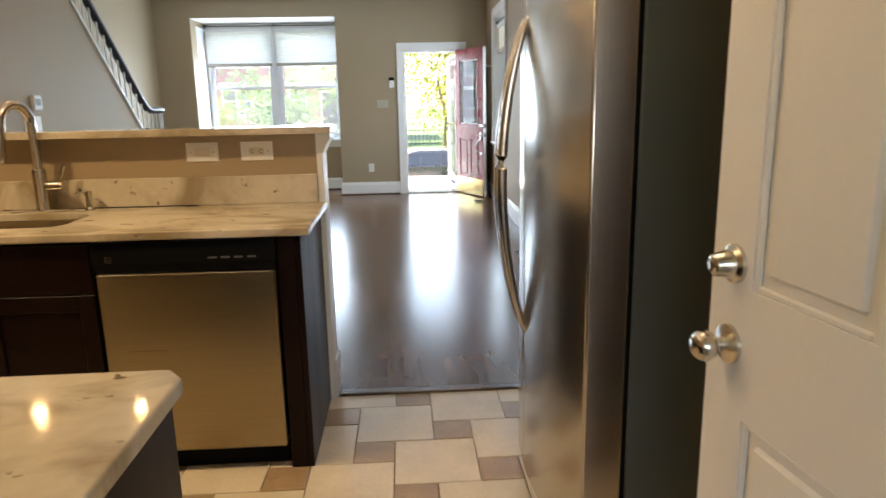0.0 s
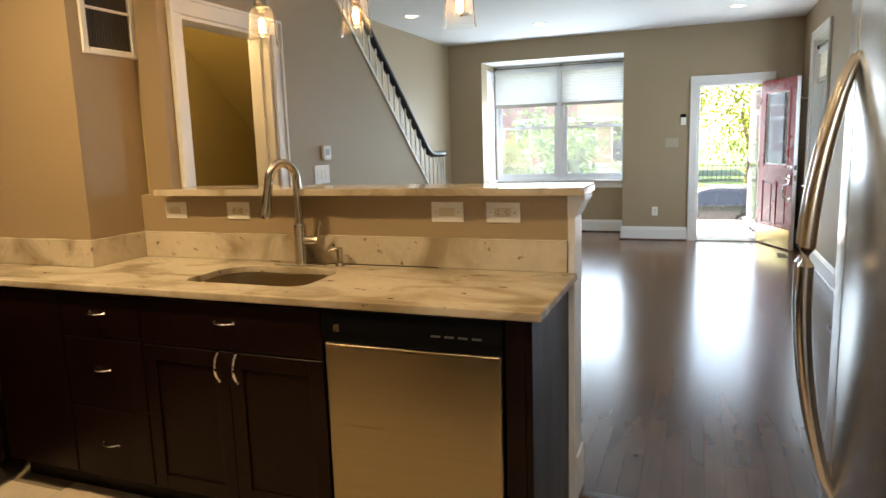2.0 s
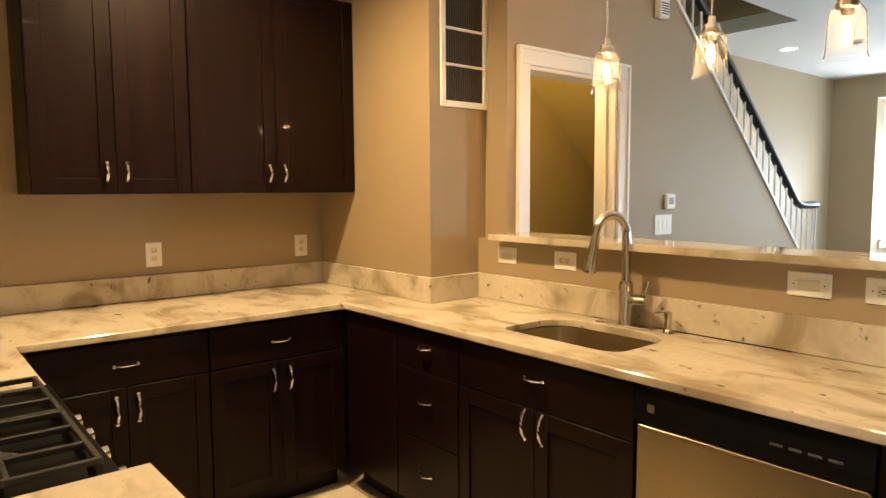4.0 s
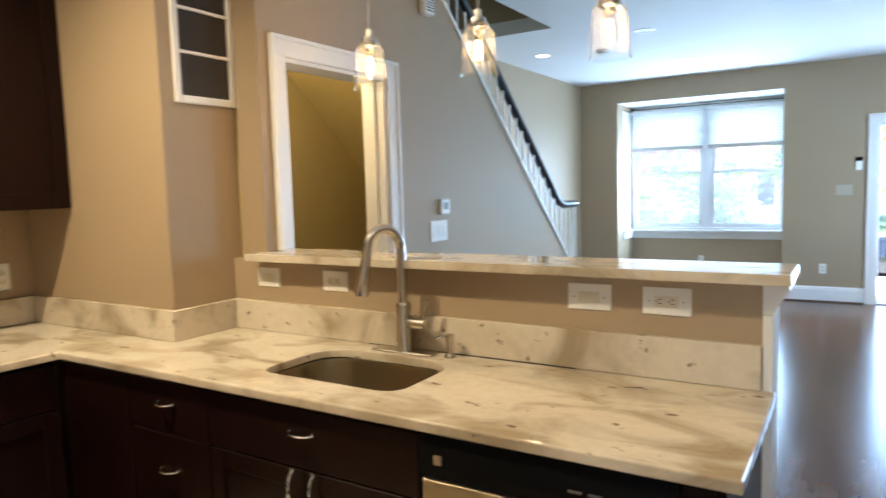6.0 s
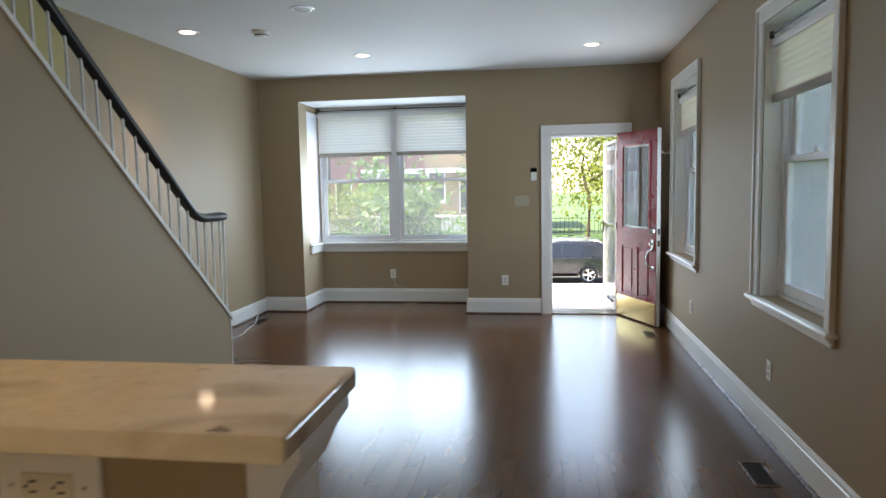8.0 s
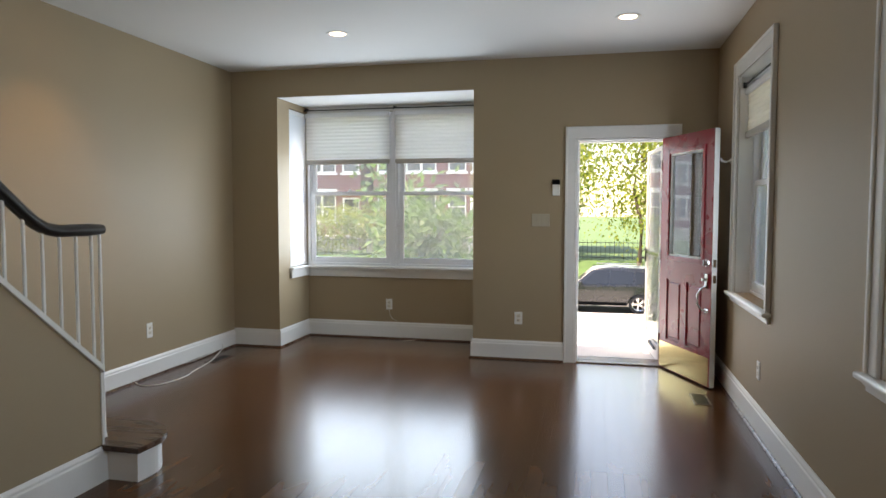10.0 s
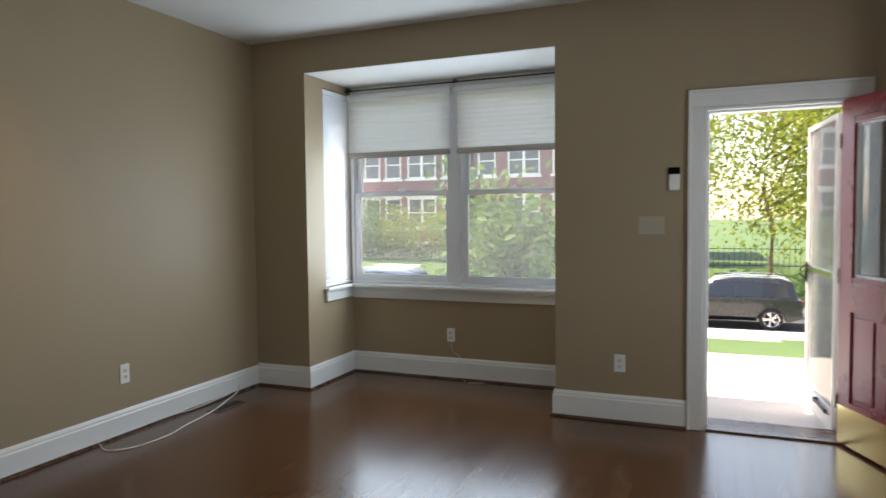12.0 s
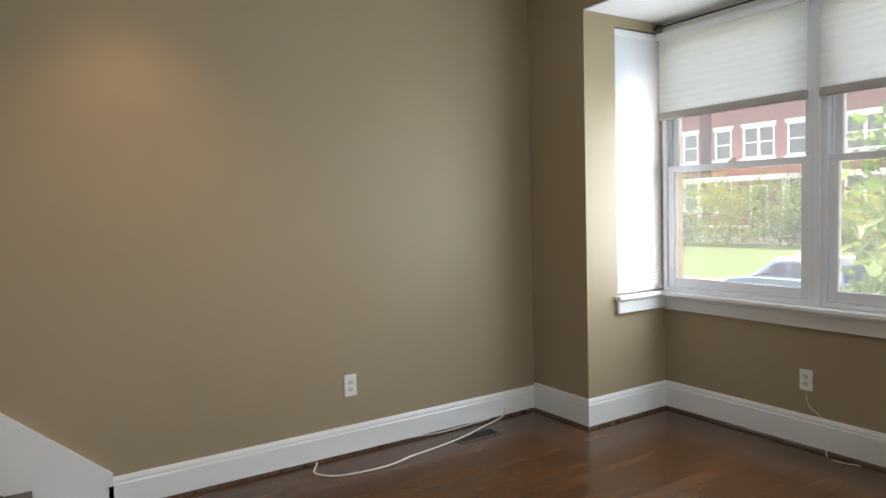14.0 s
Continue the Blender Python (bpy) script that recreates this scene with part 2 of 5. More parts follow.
CREAMCLOTH = cloth("cream_shade_cloth", (0.78, 0.69, 0.57), 0.35)
# plastic darkened in colour for the shade on the backlit front wall
BACKLIT_PLASTIC = shade("backlit_plastic", (0.44, 0.38, 0.29), 0.4, 0, 0.03, 6, 90, 0.0)
DARKSLOT = shade("dark_slot", (0.02, 0.016, 0.012), 0.7)
SHADECLOTH = cloth("cellular_shade_cloth", (0.93, 0.92, 0.90), 0.72)
PANE = pane_glass("window_glass", 1.4, 0.11)
JAR = pane_glass("jar_glass", 1.07, 0.04, (1.0, 0.95, 0.88))
DOORPANE = pane_glass("door_glass", 1.75)
BULB = pane_glass("bulb_glass", 1.1, 0.03, (1.0, 0.55, 0.22))
FILAMENT = glow("bulb_filament", (1.0, 0.56, 0.20), 4.5)
LED = glow("lamp_lens", (1.0, 0.84, 0.62), 2.4)
CONCRETE = shade("pale_concrete", (0.52, 0.50, 0.46), 0.85, 0, 0.1, 1.2, 40, 0.1)
ASPHALT = shade("asphalt", (0.06, 0.06, 0.062), 0.9, 0, 0.2, 1.5, 90, 0.2)
GRASS = shade("lawn", (0.045, 0.095, 0.022), 0.9, 0, 0.3, 2, 60, 0.5)
BRICK = shade("red_brick", (0.21, 0.078, 0.070), 0.85, 0, 0.18, 2.5, 30, 0.2)
TANBRICK = shade("tan_brick", (0.28, 0.19, 0.11), 0.85, 0, 0.18, 2.5, 30, 0.2)
SIDING = shade("pale_siding", (0.62, 0.64, 0.68), 0.6, 0, 0.05, 2, 30, 0.05)
ROOF = shade("roof_slate", (0.10, 0.10, 0.11), 0.8, 0, 0.2, 3, 30, 0.2)
CARPAINT = shade("grey_car_paint", (0.012, 0.014, 0.018), 0.28, 0.0, 0.05, 3, 80, 0.0, coat=0.5)
CARPAINT2 = shade("blue_car_paint", (0.14, 0.19, 0.28), 0.25, 0.4, 0.05, 3, 80, 0.0, coat=0.6)
TYRE = shade("tyre_rubber", (0.02, 0.02, 0.02), 0.8)
BARK = shade("bark", (0.16, 0.11, 0.07), 0.9, 0, 0.3, 6, 40, 0.5, (1, 1, 0.3))
LEAF_Y = leaf_shade("yellow_green_leaves", (0.14, 0.20, 0.025), (0.27, 0.31, 0.045))
LEAF_G = leaf_shade("green_leaves", (0.06, 0.12, 0.03), (0.16, 0.26, 0.06))
CABLE = shade("white_cable", (0.75, 0.73, 0.68), 0.45)


# ---- building helpers ----
def box(bm, x0, x1, y0, y1, z0, z1, bevel=0.0, seg=1):
    vs = [bm.verts.new((x, y, z)) for x in (x0, x1) for y in (y0, y1) for z in (z0, z1)]
    fs = [bm.faces.new([vs[i] for i in f]) for f in ((0, 1, 3, 2), (4, 6, 7, 5), (0, 4, 5, 1), (2, 3, 7, 6), (0, 2, 6, 4), (1, 5, 7, 3))]
    if bevel:
        es = list({e for f in fs for e in f.edges})
        bmesh.ops.bevel(bm, geom=es, offset=bevel, segments=seg, affect="EDGES", profile=0.5)
    return bm


def boxes(*rows, bevel=0.0):
    bm = bmesh.new()
    for r in rows:
        box(bm, *r, bevel)
    return bm


def cyl(bm, p, q, r, r2=None, seg=20, caps=True):
    """A round bar from p to q."""
    p, q = Vector(p), Vector(q)
    d = q - p
    m = Matrix.Translation((p + q) / 2) @ d.to_track_quat("Z", "Y").to_matrix().to_4x4()
    bmesh.ops.create_cone(bm, cap_ends=caps, segments=seg, radius1=r, radius2=r if r2 is None else r2, depth=d.length, matrix=m)
    return bm


def lathe(bm, profile, m=Matrix(), seg=28):
    """Turns (radius, height) pairs round z."""
    rings = []
    for r, h in profile:
        rings.append([bm.verts.new(m @ Vector((r * math.cos(2 * math.pi * i / seg), r * math.sin(2 * math.pi * i / seg), h))) for i in range(seg)])
    for a, b in zip(rings, rings[1:]):
        for i in range(seg):
            j = (i + 1) % seg
            bm.faces.new((a[i], a[j], b[j], b[i]))
    return bm


def sweep(bm, points, r, seg=12, closed_ends=True, flat=1.0):
    """A tube of radius r along points."""
    pts = [Vector(p) for p in points]
    rings = []
    up = Vector((0, 0, 1))
    for i, p in enumerate(pts):
        d = (pts[min(i + 1, len(pts) - 1)] - pts[max(i - 1, 0)]).normalized()
        side = d.cross(up)
        if side.length < 0.05:
            side = d.cross(Vector((1, 0, 0)))
        side.normalize()
        nrm = side.cross(d).normalized()
        rr = r[i] if isinstance(r, (list, tuple)) else r
        rings.append([bm.verts.new(p + side * rr * math.cos(2 * math.pi * k / seg) + nrm * rr * flat * math.sin(2 * math.pi * k / seg)) for k in range(seg)])
    for a, b in zip(rings, rings[1:]):
        for k in range(seg):
            j = (k + 1) % seg
            bm.faces.new((a[k], a[j], b[j], b[k]))
    if closed_ends:
        bm.faces.new(rings[0][::-1])
        bm.faces.new(rings[-1])
    return bm


def slab(outer, holes, z0, z1):
    """A flat plate of any outline with holes, between two heights."""
    bm = bmesh.new()
    es = []
    for loop in (outer, *holes):
        vs = [bm.verts.new((x, y, z0)) for x, y in loop]
        es += [bm.edges.new((vs[i], vs[(i + 1) % len(vs)])) for i in range(len(vs))]
    r = bmesh.ops.triangle_fill(bm, use_beauty=True, use_dissolve=False, edges=es)
    fs = [g for g in r["geom"] if isinstance(g, bmesh.types.BMFace)]
    e = bmesh.ops.extrude_face_region(bm, geom=fs)
    for v in (g for g in e["geom"] if isinstance(g, bmesh.types.BMVert)):
        v.co.z = z1
    bmesh.ops.recalc_face_normals(bm, faces=bm.faces)
    return bm


def prism(outline, axis, a, b):
    """An outline drawn in the plane across an axis, carried from a to b along it. axis 'x': outline is (y, z); 'y': (x, z)."""
    bm = slab(outline, [], a, b)
    for v in bm.verts:
        u, w, h = v.co
        v.co = (h, u, w) if axis == "x" else (u, h, w)
    bmesh.ops.recalc_face_normals(bm, faces=bm.faces)
    return bm


def turned(bm, m):
    bmesh.ops.transform(bm, matrix=m, verts=bm.verts)
    return bm


def mesh_of(name, bm, material, smooth=False):
    me = bpy.data.meshes.new(name)
    bmesh.ops.recalc_face_normals(bm, faces=bm.faces)
    bm.to_mesh(me)
    bm.free()
    for mm in (material if isinstance(material, (list, tuple)) else [material]):
        me.materials.append(mm)
    if smooth:
        me.shade_smooth()
        me.set_sharp_from_angle(angle=radians(40))
    return me


def part(name, bm, material, parent, label="", smooth=False):
    ob = new(name, mesh_of(name, bm, material, smooth))
    ob.parent = parent
    return tagged(ob, label) if label else ob


def thing(name, m, label, category, group=""):
    ob = new(name)
    ob.empty_display_size = 0.1
    ob.matrix_basis = m
    return tagged(ob, label, category, group)


def solo(name, bm, material, m, label, category, group="", smooth=False):
    ob = new(name, mesh_of(name, bm, material, smooth))
    ob.matrix_basis = m
    return tagged(ob, label, category, group)


def setting(name, bm, material, label, smooth=False, category=""):
    return tagged(new(name, mesh_of(name, bm, material, smooth)), label, category or name.split("_")[0], kind="structure")


def softened(ob, width=0.004, seg=2):
    b = ob.modifiers.new("bevel", "BEVEL")
    b.width, b.segments, b.limit_method, b.angle_limit = width, seg, "ANGLE", radians(35)
    return ob


def pierced(axis, p0, p1, a0, a1, z0, z1, holes):
    """A wall across an axis between p0 and p1, from a0 to a1 and z0 to z1, with rectangular holes (a0, a1, z0, z1) right through."""
    A = sorted({a0, a1, *[h[0] for h in holes], *[h[1] for h in holes]})
    Z = sorted({z0, z1, *[h[2] for h in holes], *[h[3] for h in holes]})
    A, Z = [a for a in A if a0 <= a <= a1], [z for z in Z if z0 <= z <= z1]

    def solid(i, k):
        if not (0 <= i < len(A) - 1 and 0 <= k < len(Z) - 1):
            return False
        a, z = (A[i] + A[i + 1]) / 2, (Z[k] + Z[k + 1]) / 2
        return not any(h[0] < a < h[1] and h[2] < z < h[3] for h in holes)
    bm = bmesh.new()

    def P(p, a, z):
        return bm.verts.new((p, a, z) if axis == "x" else (a, p, z))
    for i in range(len(A) - 1):
        for k in range(len(Z) - 1):
            if not solid(i, k):
                continue
            a, b, c, d = A[i], A[i + 1], Z[k], Z[k + 1]
            for p in (p0, p1):
                bm.faces.new([P(p, a, c), P(p, b, c), P(p, b, d), P(p, a, d)])
            if not solid(i - 1, k):
                bm.faces.new([P(p0, a, c), P(p1, a, c), P(p1, a, d), P(p0, a, d)])
            if not solid(i + 1, k):
                bm.faces.new([P(p0, b, c), P(p1, b, c), P(p1, b, d), P(p0, b, d)])
            if not solid(i, k - 1):
                bm.faces.new([P(p0, a, c), P(p1, a, c), P(p1, b, c), P(p0, b, c)])
            if not solid(i, k + 1):
                bm.faces.new([P(p0, a, d), P(p1, a, d), P(p1, b, d), P(p0, b, d)])
    bmesh.ops.remove_doubles(bm, verts=bm.verts, dist=1e-5)
    return bm


# ---- the shell of the house ----
XL, XR, YF, CZ = -3.35, 1.325, 10.31, 2.81
STAIR_OUT, STAIR_IN = -2.18, -2.32
SLOPE, RAIL_SLOPE = 0.88, 0.845
setting("floor_living", boxes((XL - 0.1, XR + 0.1, 3.275, 10.30, -0.25, -0.012), (-2.9, -0.78, 10.30, 11.04, -0.25, -0.012)), SUBFLOOR, "dark boarded living room floor", category="floor")
setting("floor_kitchen", boxes((XL - 0.1, XR + 0.1, 0.0, 3.275, -0.25, -0.006)), GROUT, "tiled kitchen floor with tan grout", category="floor")
setting("wall_west", boxes((XL - 0.2, XL, 0.2, 10.61, -0.25, 5.6)), PAINT, "plain greige painted plaster party wall", category="wall")
W_EAST = ((5.79, 6.765, 0.80, 2.40), (8.44, 9.41, 0.80, 2.40))
setting("wall_east", pierced("x", XR, XR + 0.24, 0.2, 10.61, -0.25, 5.6, list(W_EAST)), PAINT, "greige painted wall with two tall windows", category="wall")
setting("wall_north", pierced("y", YF, 10.56, XL, XR, -0.25, 5.6, [(-2.84, -0.83, -0.012, 2.54), (0.12, 0.935, -0.03, 2.06)]), PAINT, "greige front wall with bay and entrance door", category="wall")
setting("wall_south", pierced("y", 0.30, 0.58, XL, XR, -0.25, 5.6, [(-0.22, 0.72, -0.006, 2.06)]), PAINT, "greige back wall with the kitchen door", category="wall")
setting("wall_bay", pierced("y", 11.03, 11.21, -2.98, -0.69, -0.6, 2.9, [(-2.835, -0.835, 0.80, 2.47)]), PAINT, "greige wall under the bay window", category="wall")
setting("wall_bay_west", pierced("x", -3.0, -2.84, 10.56, 11.03, -0.6, 2.9, [(10.575, 11.015, 0.80, 2.47)]), PAINT, "short side wall of the bay", category="wall")
setting("wall_bay_east", pierced("x", -0.83, -0.67, 10.56, 11.03, -0.6, 2.9, [(10.575, 11.015, 0.80, 2.47)]), PAINT, "short side wall of the bay", category="wall")
setting("ceiling_bay", boxes((-3.0, -0.67, 10.565, 11.3, 2.54, 2.9)), CEIL, "white ceiling of the bay", category="ceiling")
# unseen enclosure added behind the kitchen door, to keep out sun and daylight
setting("ceiling_back_porch", boxes((-2.6, 2.2, -5.0, 0.299, 2.6, 2.75)), CEIL, "unseen ceiling added behind the kitchen door to block the sun", category="ceiling")
setting("wall_back_porch", boxes((-2.6, -2.45, -5.0, 0.299, -0.5, 2.599), (2.05, 2.2, -5.0, 0.299, -0.5, 2.599), (-2.45, 2.05, -5.0, -4.85, -0.5, 1.2)), PAINT, "unseen side walls added behind the kitchen door to cut daylight", category="wall")
setting("floor_back_porch", boxes((-2.6, 2.2, -4.85, -0.0005, -0.5, -0.03)), CONCRETE, "unseen concrete floor added behind the kitchen door", category="floor")
# white soffit inside the bay's opening
setting("trim_bay_soffit", boxes((-2.838, -0.832, 10.313, 11.025, 2.534, 2.538)), CEIL, "white painted soffit of the bay opening", category="trim")
# ceiling, open over the stairs
setting("ceiling", boxes((XL, XR, 6.78, YF, CZ, CZ + 0.12), (STAIR_IN, XR, 0.58, 6.78, CZ, CZ + 0.12), (XL, STAIR_IN, 0.58, 3.3, CZ, CZ + 0.12)), CEIL, "flat white ceiling")
setting("wall_stairwell_head", boxes((XL, STAIR_IN, 6.78, 6.9, CZ + 0.121, 5.6)), PAINT, "greige wall over the stair opening", category="wall")
setting("wall_stairwell_side", boxes((STAIR_IN, STAIR_OUT, 3.2, 6.78, CZ + 0.121, 5.6)), PAINT, "greige upper wall beside the stairs", category="wall")
setting("wall_stairwell_back", boxes((XL, STAIR_IN, 3.18, 3.3, CZ + 0.121, 5.6)), PAINT, "greige wall at the head of the stairs", category="wall")
setting("roof", boxes((XL - 0.3, XR + 0.3, 0.0, 10.9, 5.6, 5.8)), ROOF, "flat roof slab over the house", category="roof")
# wall beside the stairs, with the doorway to the cellar
top_y = 6.995 - (CZ - 0.585) / SLOPE
setting("wall_stair", prism([(3.285, -0.006), (3.43, -0.006), (3.43, 2.06), (4.16, 2.06), (4.16, -0.006), (6.995, -0.006), (6.995, 0.585), (top_y, CZ), (3.285, CZ)], "x", STAIR_IN, STAIR_OUT), PAINT, "greige triangular wall beside the staircase", category="wall")
setting("wall_chase", boxes((XL, -2.33, 2.93, 3.285, -0.006, CZ)), PAINT, "boxed-in greige duct chase", category="wall")
# cellar stair: lining coloured for its yellow light, and the flight's sloping underside
setting("wall_cellar", boxes((XL, XL + 0.008, 3.21, 7.0, -0.006, CZ + 1.2), (XL + 0.008, STAIR_IN - 0.002, 3.286, 3.295, -0.006, CZ + 0.5)), YELLOW_LIT, "cellar stair wall tinted with its yellow light", category="wall")
s0 = 2.278 + (4.635 - 3.21) * 0.83
setting("ceiling_cellar", prism([(3.21, s0), (7.1, 2.278 - (7.1 - 4.635) * 0.83), (7.1, 2.318 - (7.1 - 4.635) * 0.83), (3.21, s0 + 0.04)], "x", XL + 0.01, STAIR_IN - 0.002), YELLOW_LIT, "sloping underside of the staircase tinted with yellow light", category="ceiling")


# ---- trim of the living room ----
def board_profile(h):
    return [(0, 0), (0.018, 0), (0.018, h - 0.038), (0.013, h - 0.030), (0.013, h - 0.018), (0.005, h), (0, h)]


PROFILE, LOW = board_profile(0.184), board_profile(0.166)
SHOE = [(0.018, 0), (0.033, 0), (0.031, 0.010), (0.024, 0.016), (0.018, 0.017)]


def run(profile, x0, y0, x1, y1, in0=0.0, in1=0.0):
    """A moulding along a wall, on the left of the way from the first point to the second; in0 and in1 mitre its ends."""
    bm = bmesh.new()
    d = Vector((x1 - x0, y1 - y0, 0))
    ln = d.length
    d.normalize()
    n = Vector((-d.y, d.x, 0))
    o = Vector((x0, y0, 0))
    rings = []
    for s, cut in ((0, in0), (ln, -in1)):
        rings.append([bm.verts.new(o + d * (s + cut * a) + n * a + Vector((0, 0, h))) for a, h in profile])
    k = len(profile)
    for i in range(k):
        j = (i + 1) % k
        bm.faces.new((rings[0][i], rings[0][j], rings[1][j], rings[1][i]))
    bm.faces.new(rings[0][::-1])
    bm.faces.new(rings[1])
    return bm


RUNS = ((XR, 2.64, XR, YF, 0, 1), (XR, YF, 1.045, YF, 1, 0), (0.025, YF, -0.83, YF, 0, -1), (-0.83, YF, -0.83, 11.03, -1, 1),
        (-0.83, 11.03, -2.84, 11.03, 1, 1), (-2.84, 11.03, -2.84, YF, 1, -1), (-2.84, YF, XL, YF, -1, 1), (XL, YF, XL, 7.70, 1, 0))
for r in RUNS:
    setting("baseboard", run(LOW if r[0] == r[2] == XL else PROFILE, *r), WHITE, "white moulded baseboard with a bead")
    setting("trim_shoe", run(SHOE, *r), TREAD, "dark stained shoe moulding", category="trim")
for r in ((STAIR_OUT, 6.995, STAIR_OUT, 4.245, -1, 0),):
    setting("baseboard", run(PROFILE, *r), WHITE, "white moulded baseboard with a bead")


def casing(bm, axis, face, a0, a1, z1, w=0.09, t=0.02, z0=0.0, sign=1, head=0.0):
    """Flat casing with a raised back band round an opening; sign is the side of the wall it stands on."""
    def bar(u0, u1, v0, v1, t0, t1):
        lo, hi = sorted((face + sign * t0, face + sign * t1))
        box(bm, *((lo, hi, u0, u1, v0, v1) if axis == "x" else (u0, u1, lo, hi, v0, v1)), 0.003)
    bar(a0 - w, a0, z0, z1, 0, t)
    bar(a1, a1 + w, z0, z1, 0, t)
    bar(a0 - w, a1 + w, z1 + 0.0005, z1 + w + head, 0, t)
    bar(a0 - w - 0.002, a0 - w + 0.018, z0, z1 + w + head, t, t + 0.012)
    bar(a1 + w - 0.018, a1 + w + 0.002, z0, z1 + w + head, t, t + 0.012)
    bar(a0 - w + 0.0185, a1 + w - 0.0185, z1 + w + head - 0.018, z1 + w + head, t, t + 0.012)
    return bm


def sash(parent, name, w, z0, z1, y, stile=0.05, bottom=0.06, top=0.04):
    bm = boxes((0, stile, y, y + 0.032, z0, z1), (w - stile, w, y, y + 0.032, z0, z1), (stile, w - stile, y, y + 0.032, z0, z0 + bottom), (stile, w - stile, y, y + 0.032, z1 - top, z1), bevel=0.003)
    s = part(name, bm, VINYL, parent)
    p = part("pane", boxes((stile - 0.004, w - stile + 0.004, y + 0.013, y + 0.019, z0 + bottom - 0.004, z1 - top + 0.004)), PANE, s, "clear window glass")
    p.visible_shadow = False
    return s


def double_hung(name, m, w, h, label, drop, meet=0.5, lock=True):
    """A double-hung window in its opening: x across, y outwards, z up from the bottom of the opening; drop: how far its shade hangs."""
    t = new(name)
    t.matrix_basis = m
    tagged(t, label, "window", kind="structure")
    f = 0.03
    part("window_frame", boxes((0, f, 0, 0.11, 0, h), (w - f, w, 0, 0.11, 0, h), (f, w - f, 0, 0.11, 0, 0.025), (f, w - f, 0, 0.11, h - f, h), (f, f + 0.012, 0.035, 0.05, 0.025, h - f), (w - f - 0.012, w - f, 0.035, 0.05, 0.025, h - f), bevel=0.002), VINYL, t)
    zm = h * meet
    a = sash(t, "lower_sash", w - 2 * f - 0.004, 0.027, zm + 0.03, 0.012)
    b = sash(t, "upper_sash", w - 2 * f - 0.004, zm - 0.01, h - f - 0.002, 0.052, bottom=0.04)
    for s in (a, b):
        s.matrix_basis = pose(f + 0.002, 0, 0)
    if lock:
        bm = boxes((w / 2 - 0.03, w / 2 + 0.03, 0.008, 0.03, zm + 0.03, zm + 0.042), bevel=0.003)
        cyl(bm, (w / 2, 0.016, zm + 0.04), (w / 2, 0.016, zm + 0.056), 0.012, seg=12)
        part("sash_lock", bm, VINYL, t)
    return t


def shade_blind(m, w, drop, label, group, weave=SHADECLOTH):
    """A pleated cellular shade that hangs down by drop from a head rail at z = 0."""
    t = thing("window_shade", m, label, "window shade", group)
    part("head_rail", boxes((0, w, -0.022, 0.022, -0.045, 0), bevel=0.004), VINYL, t)
    bm = bmesh.new()
    n = max(8, int((drop - 0.07) / 0.019))
    prof = [(0.0025 if i % 2 else -0.0025, -0.045 - (drop - 0.07) * i / n) for i in range(n + 1)]
    rows = [[bm.verts.new((x, y, z)) for x in (0.006, w - 0.006)] for y, z in prof]
    for p, q in zip(rows, rows[1:]):
        bm.faces.new((p[0], p[1], q[1], q[0]))
    part("pleated_cloth", bm, weave, t)
    part("bottom_rail", boxes((0.003, w - 0.003, -0.015, 0.015, -drop, -drop + 0.048), bevel=0.006), SHADOWED_HEM, t, "hem bar with its fold's shadow in the colour")
    return t


# bay window: a pair of double-hung sashes, sill round the bay, shades, rod
for x, wd in ((-2.832, 0.992), (-1.806, 0.970)):
    double_hung("window_bay", pose(x, 11.005, 0.80), wd, 1.665, "white vinyl double-hung window in the bay", 0.5, 0.468)
setting("trim_mullion", boxes((-1.838, -1.808, 10.995, 11.12, 0.80, 2.465), bevel=0.003), VINYL, "white mullion between the bay windows", category="trim")
setting("trim_bay_head", boxes((-2.833, -0.837, 11.012, 11.028, 2.47, 2.532), bevel=0.002), WHITE, "white head board over the bay windows", category="trim")
stool = boxes((-2.80, -0.834, 10.935, 11.13, 0.772, 0.799), (-2.838, -2.79, 10.545, 10.935, 0.772, 0.799), (-2.838, -2.80, 10.935, 11.025, 0.772, 0.799), bevel=0.004)
setting("trim_bay_sill", stool, WHITE, "white window sill round the bay", category="trim")
setting("trim_bay_apron", boxes((-2.825, -0.834, 11.005, 11.028, 0.672, 0.771), (-2.838, -2.815, 10.56, 11.004, 0.685, 0.771), (-2.812, -0.834, 10.99, 11.0045, 0.745, 0.771), bevel=0.003), WHITE, "white moulded apron under the bay sill", category="trim")
for x in (-2.832, -1.80):
    shade_blind(pose(x, 10.967, 2.462), 0.972, 0.555, "white cellular shade drawn a third down the bay window", "bay window shades")
rod = thing("curtain_rod", pose(-1.835, 10.925, 2.49), "thin dark curtain rod on black brackets across the bay", "curtain rod")
bm = bmesh.new()
cyl(bm, (-0.998, 0, 0), (0.998, 0, 0), 0.006, seg=10)
part("rod", bm, BLACKMETAL, rod, smooth=True)
for x in (-0.98, 0.03, 0.97):
    bm = boxes((x - 0.012, x + 0.012, 0.09, 0.098, -0.015, 0.035), bevel=0.002)
    sweep(bm, [(x, 0.09, 0.022), (x, 0.03, 0.022), (x, 0.008, 0.018), (x, 0.0, 0.002), (x, 0, -0.012)], 0.008, 8)
    part("bracket", bm, BLACKMETAL, rod, smooth=True)
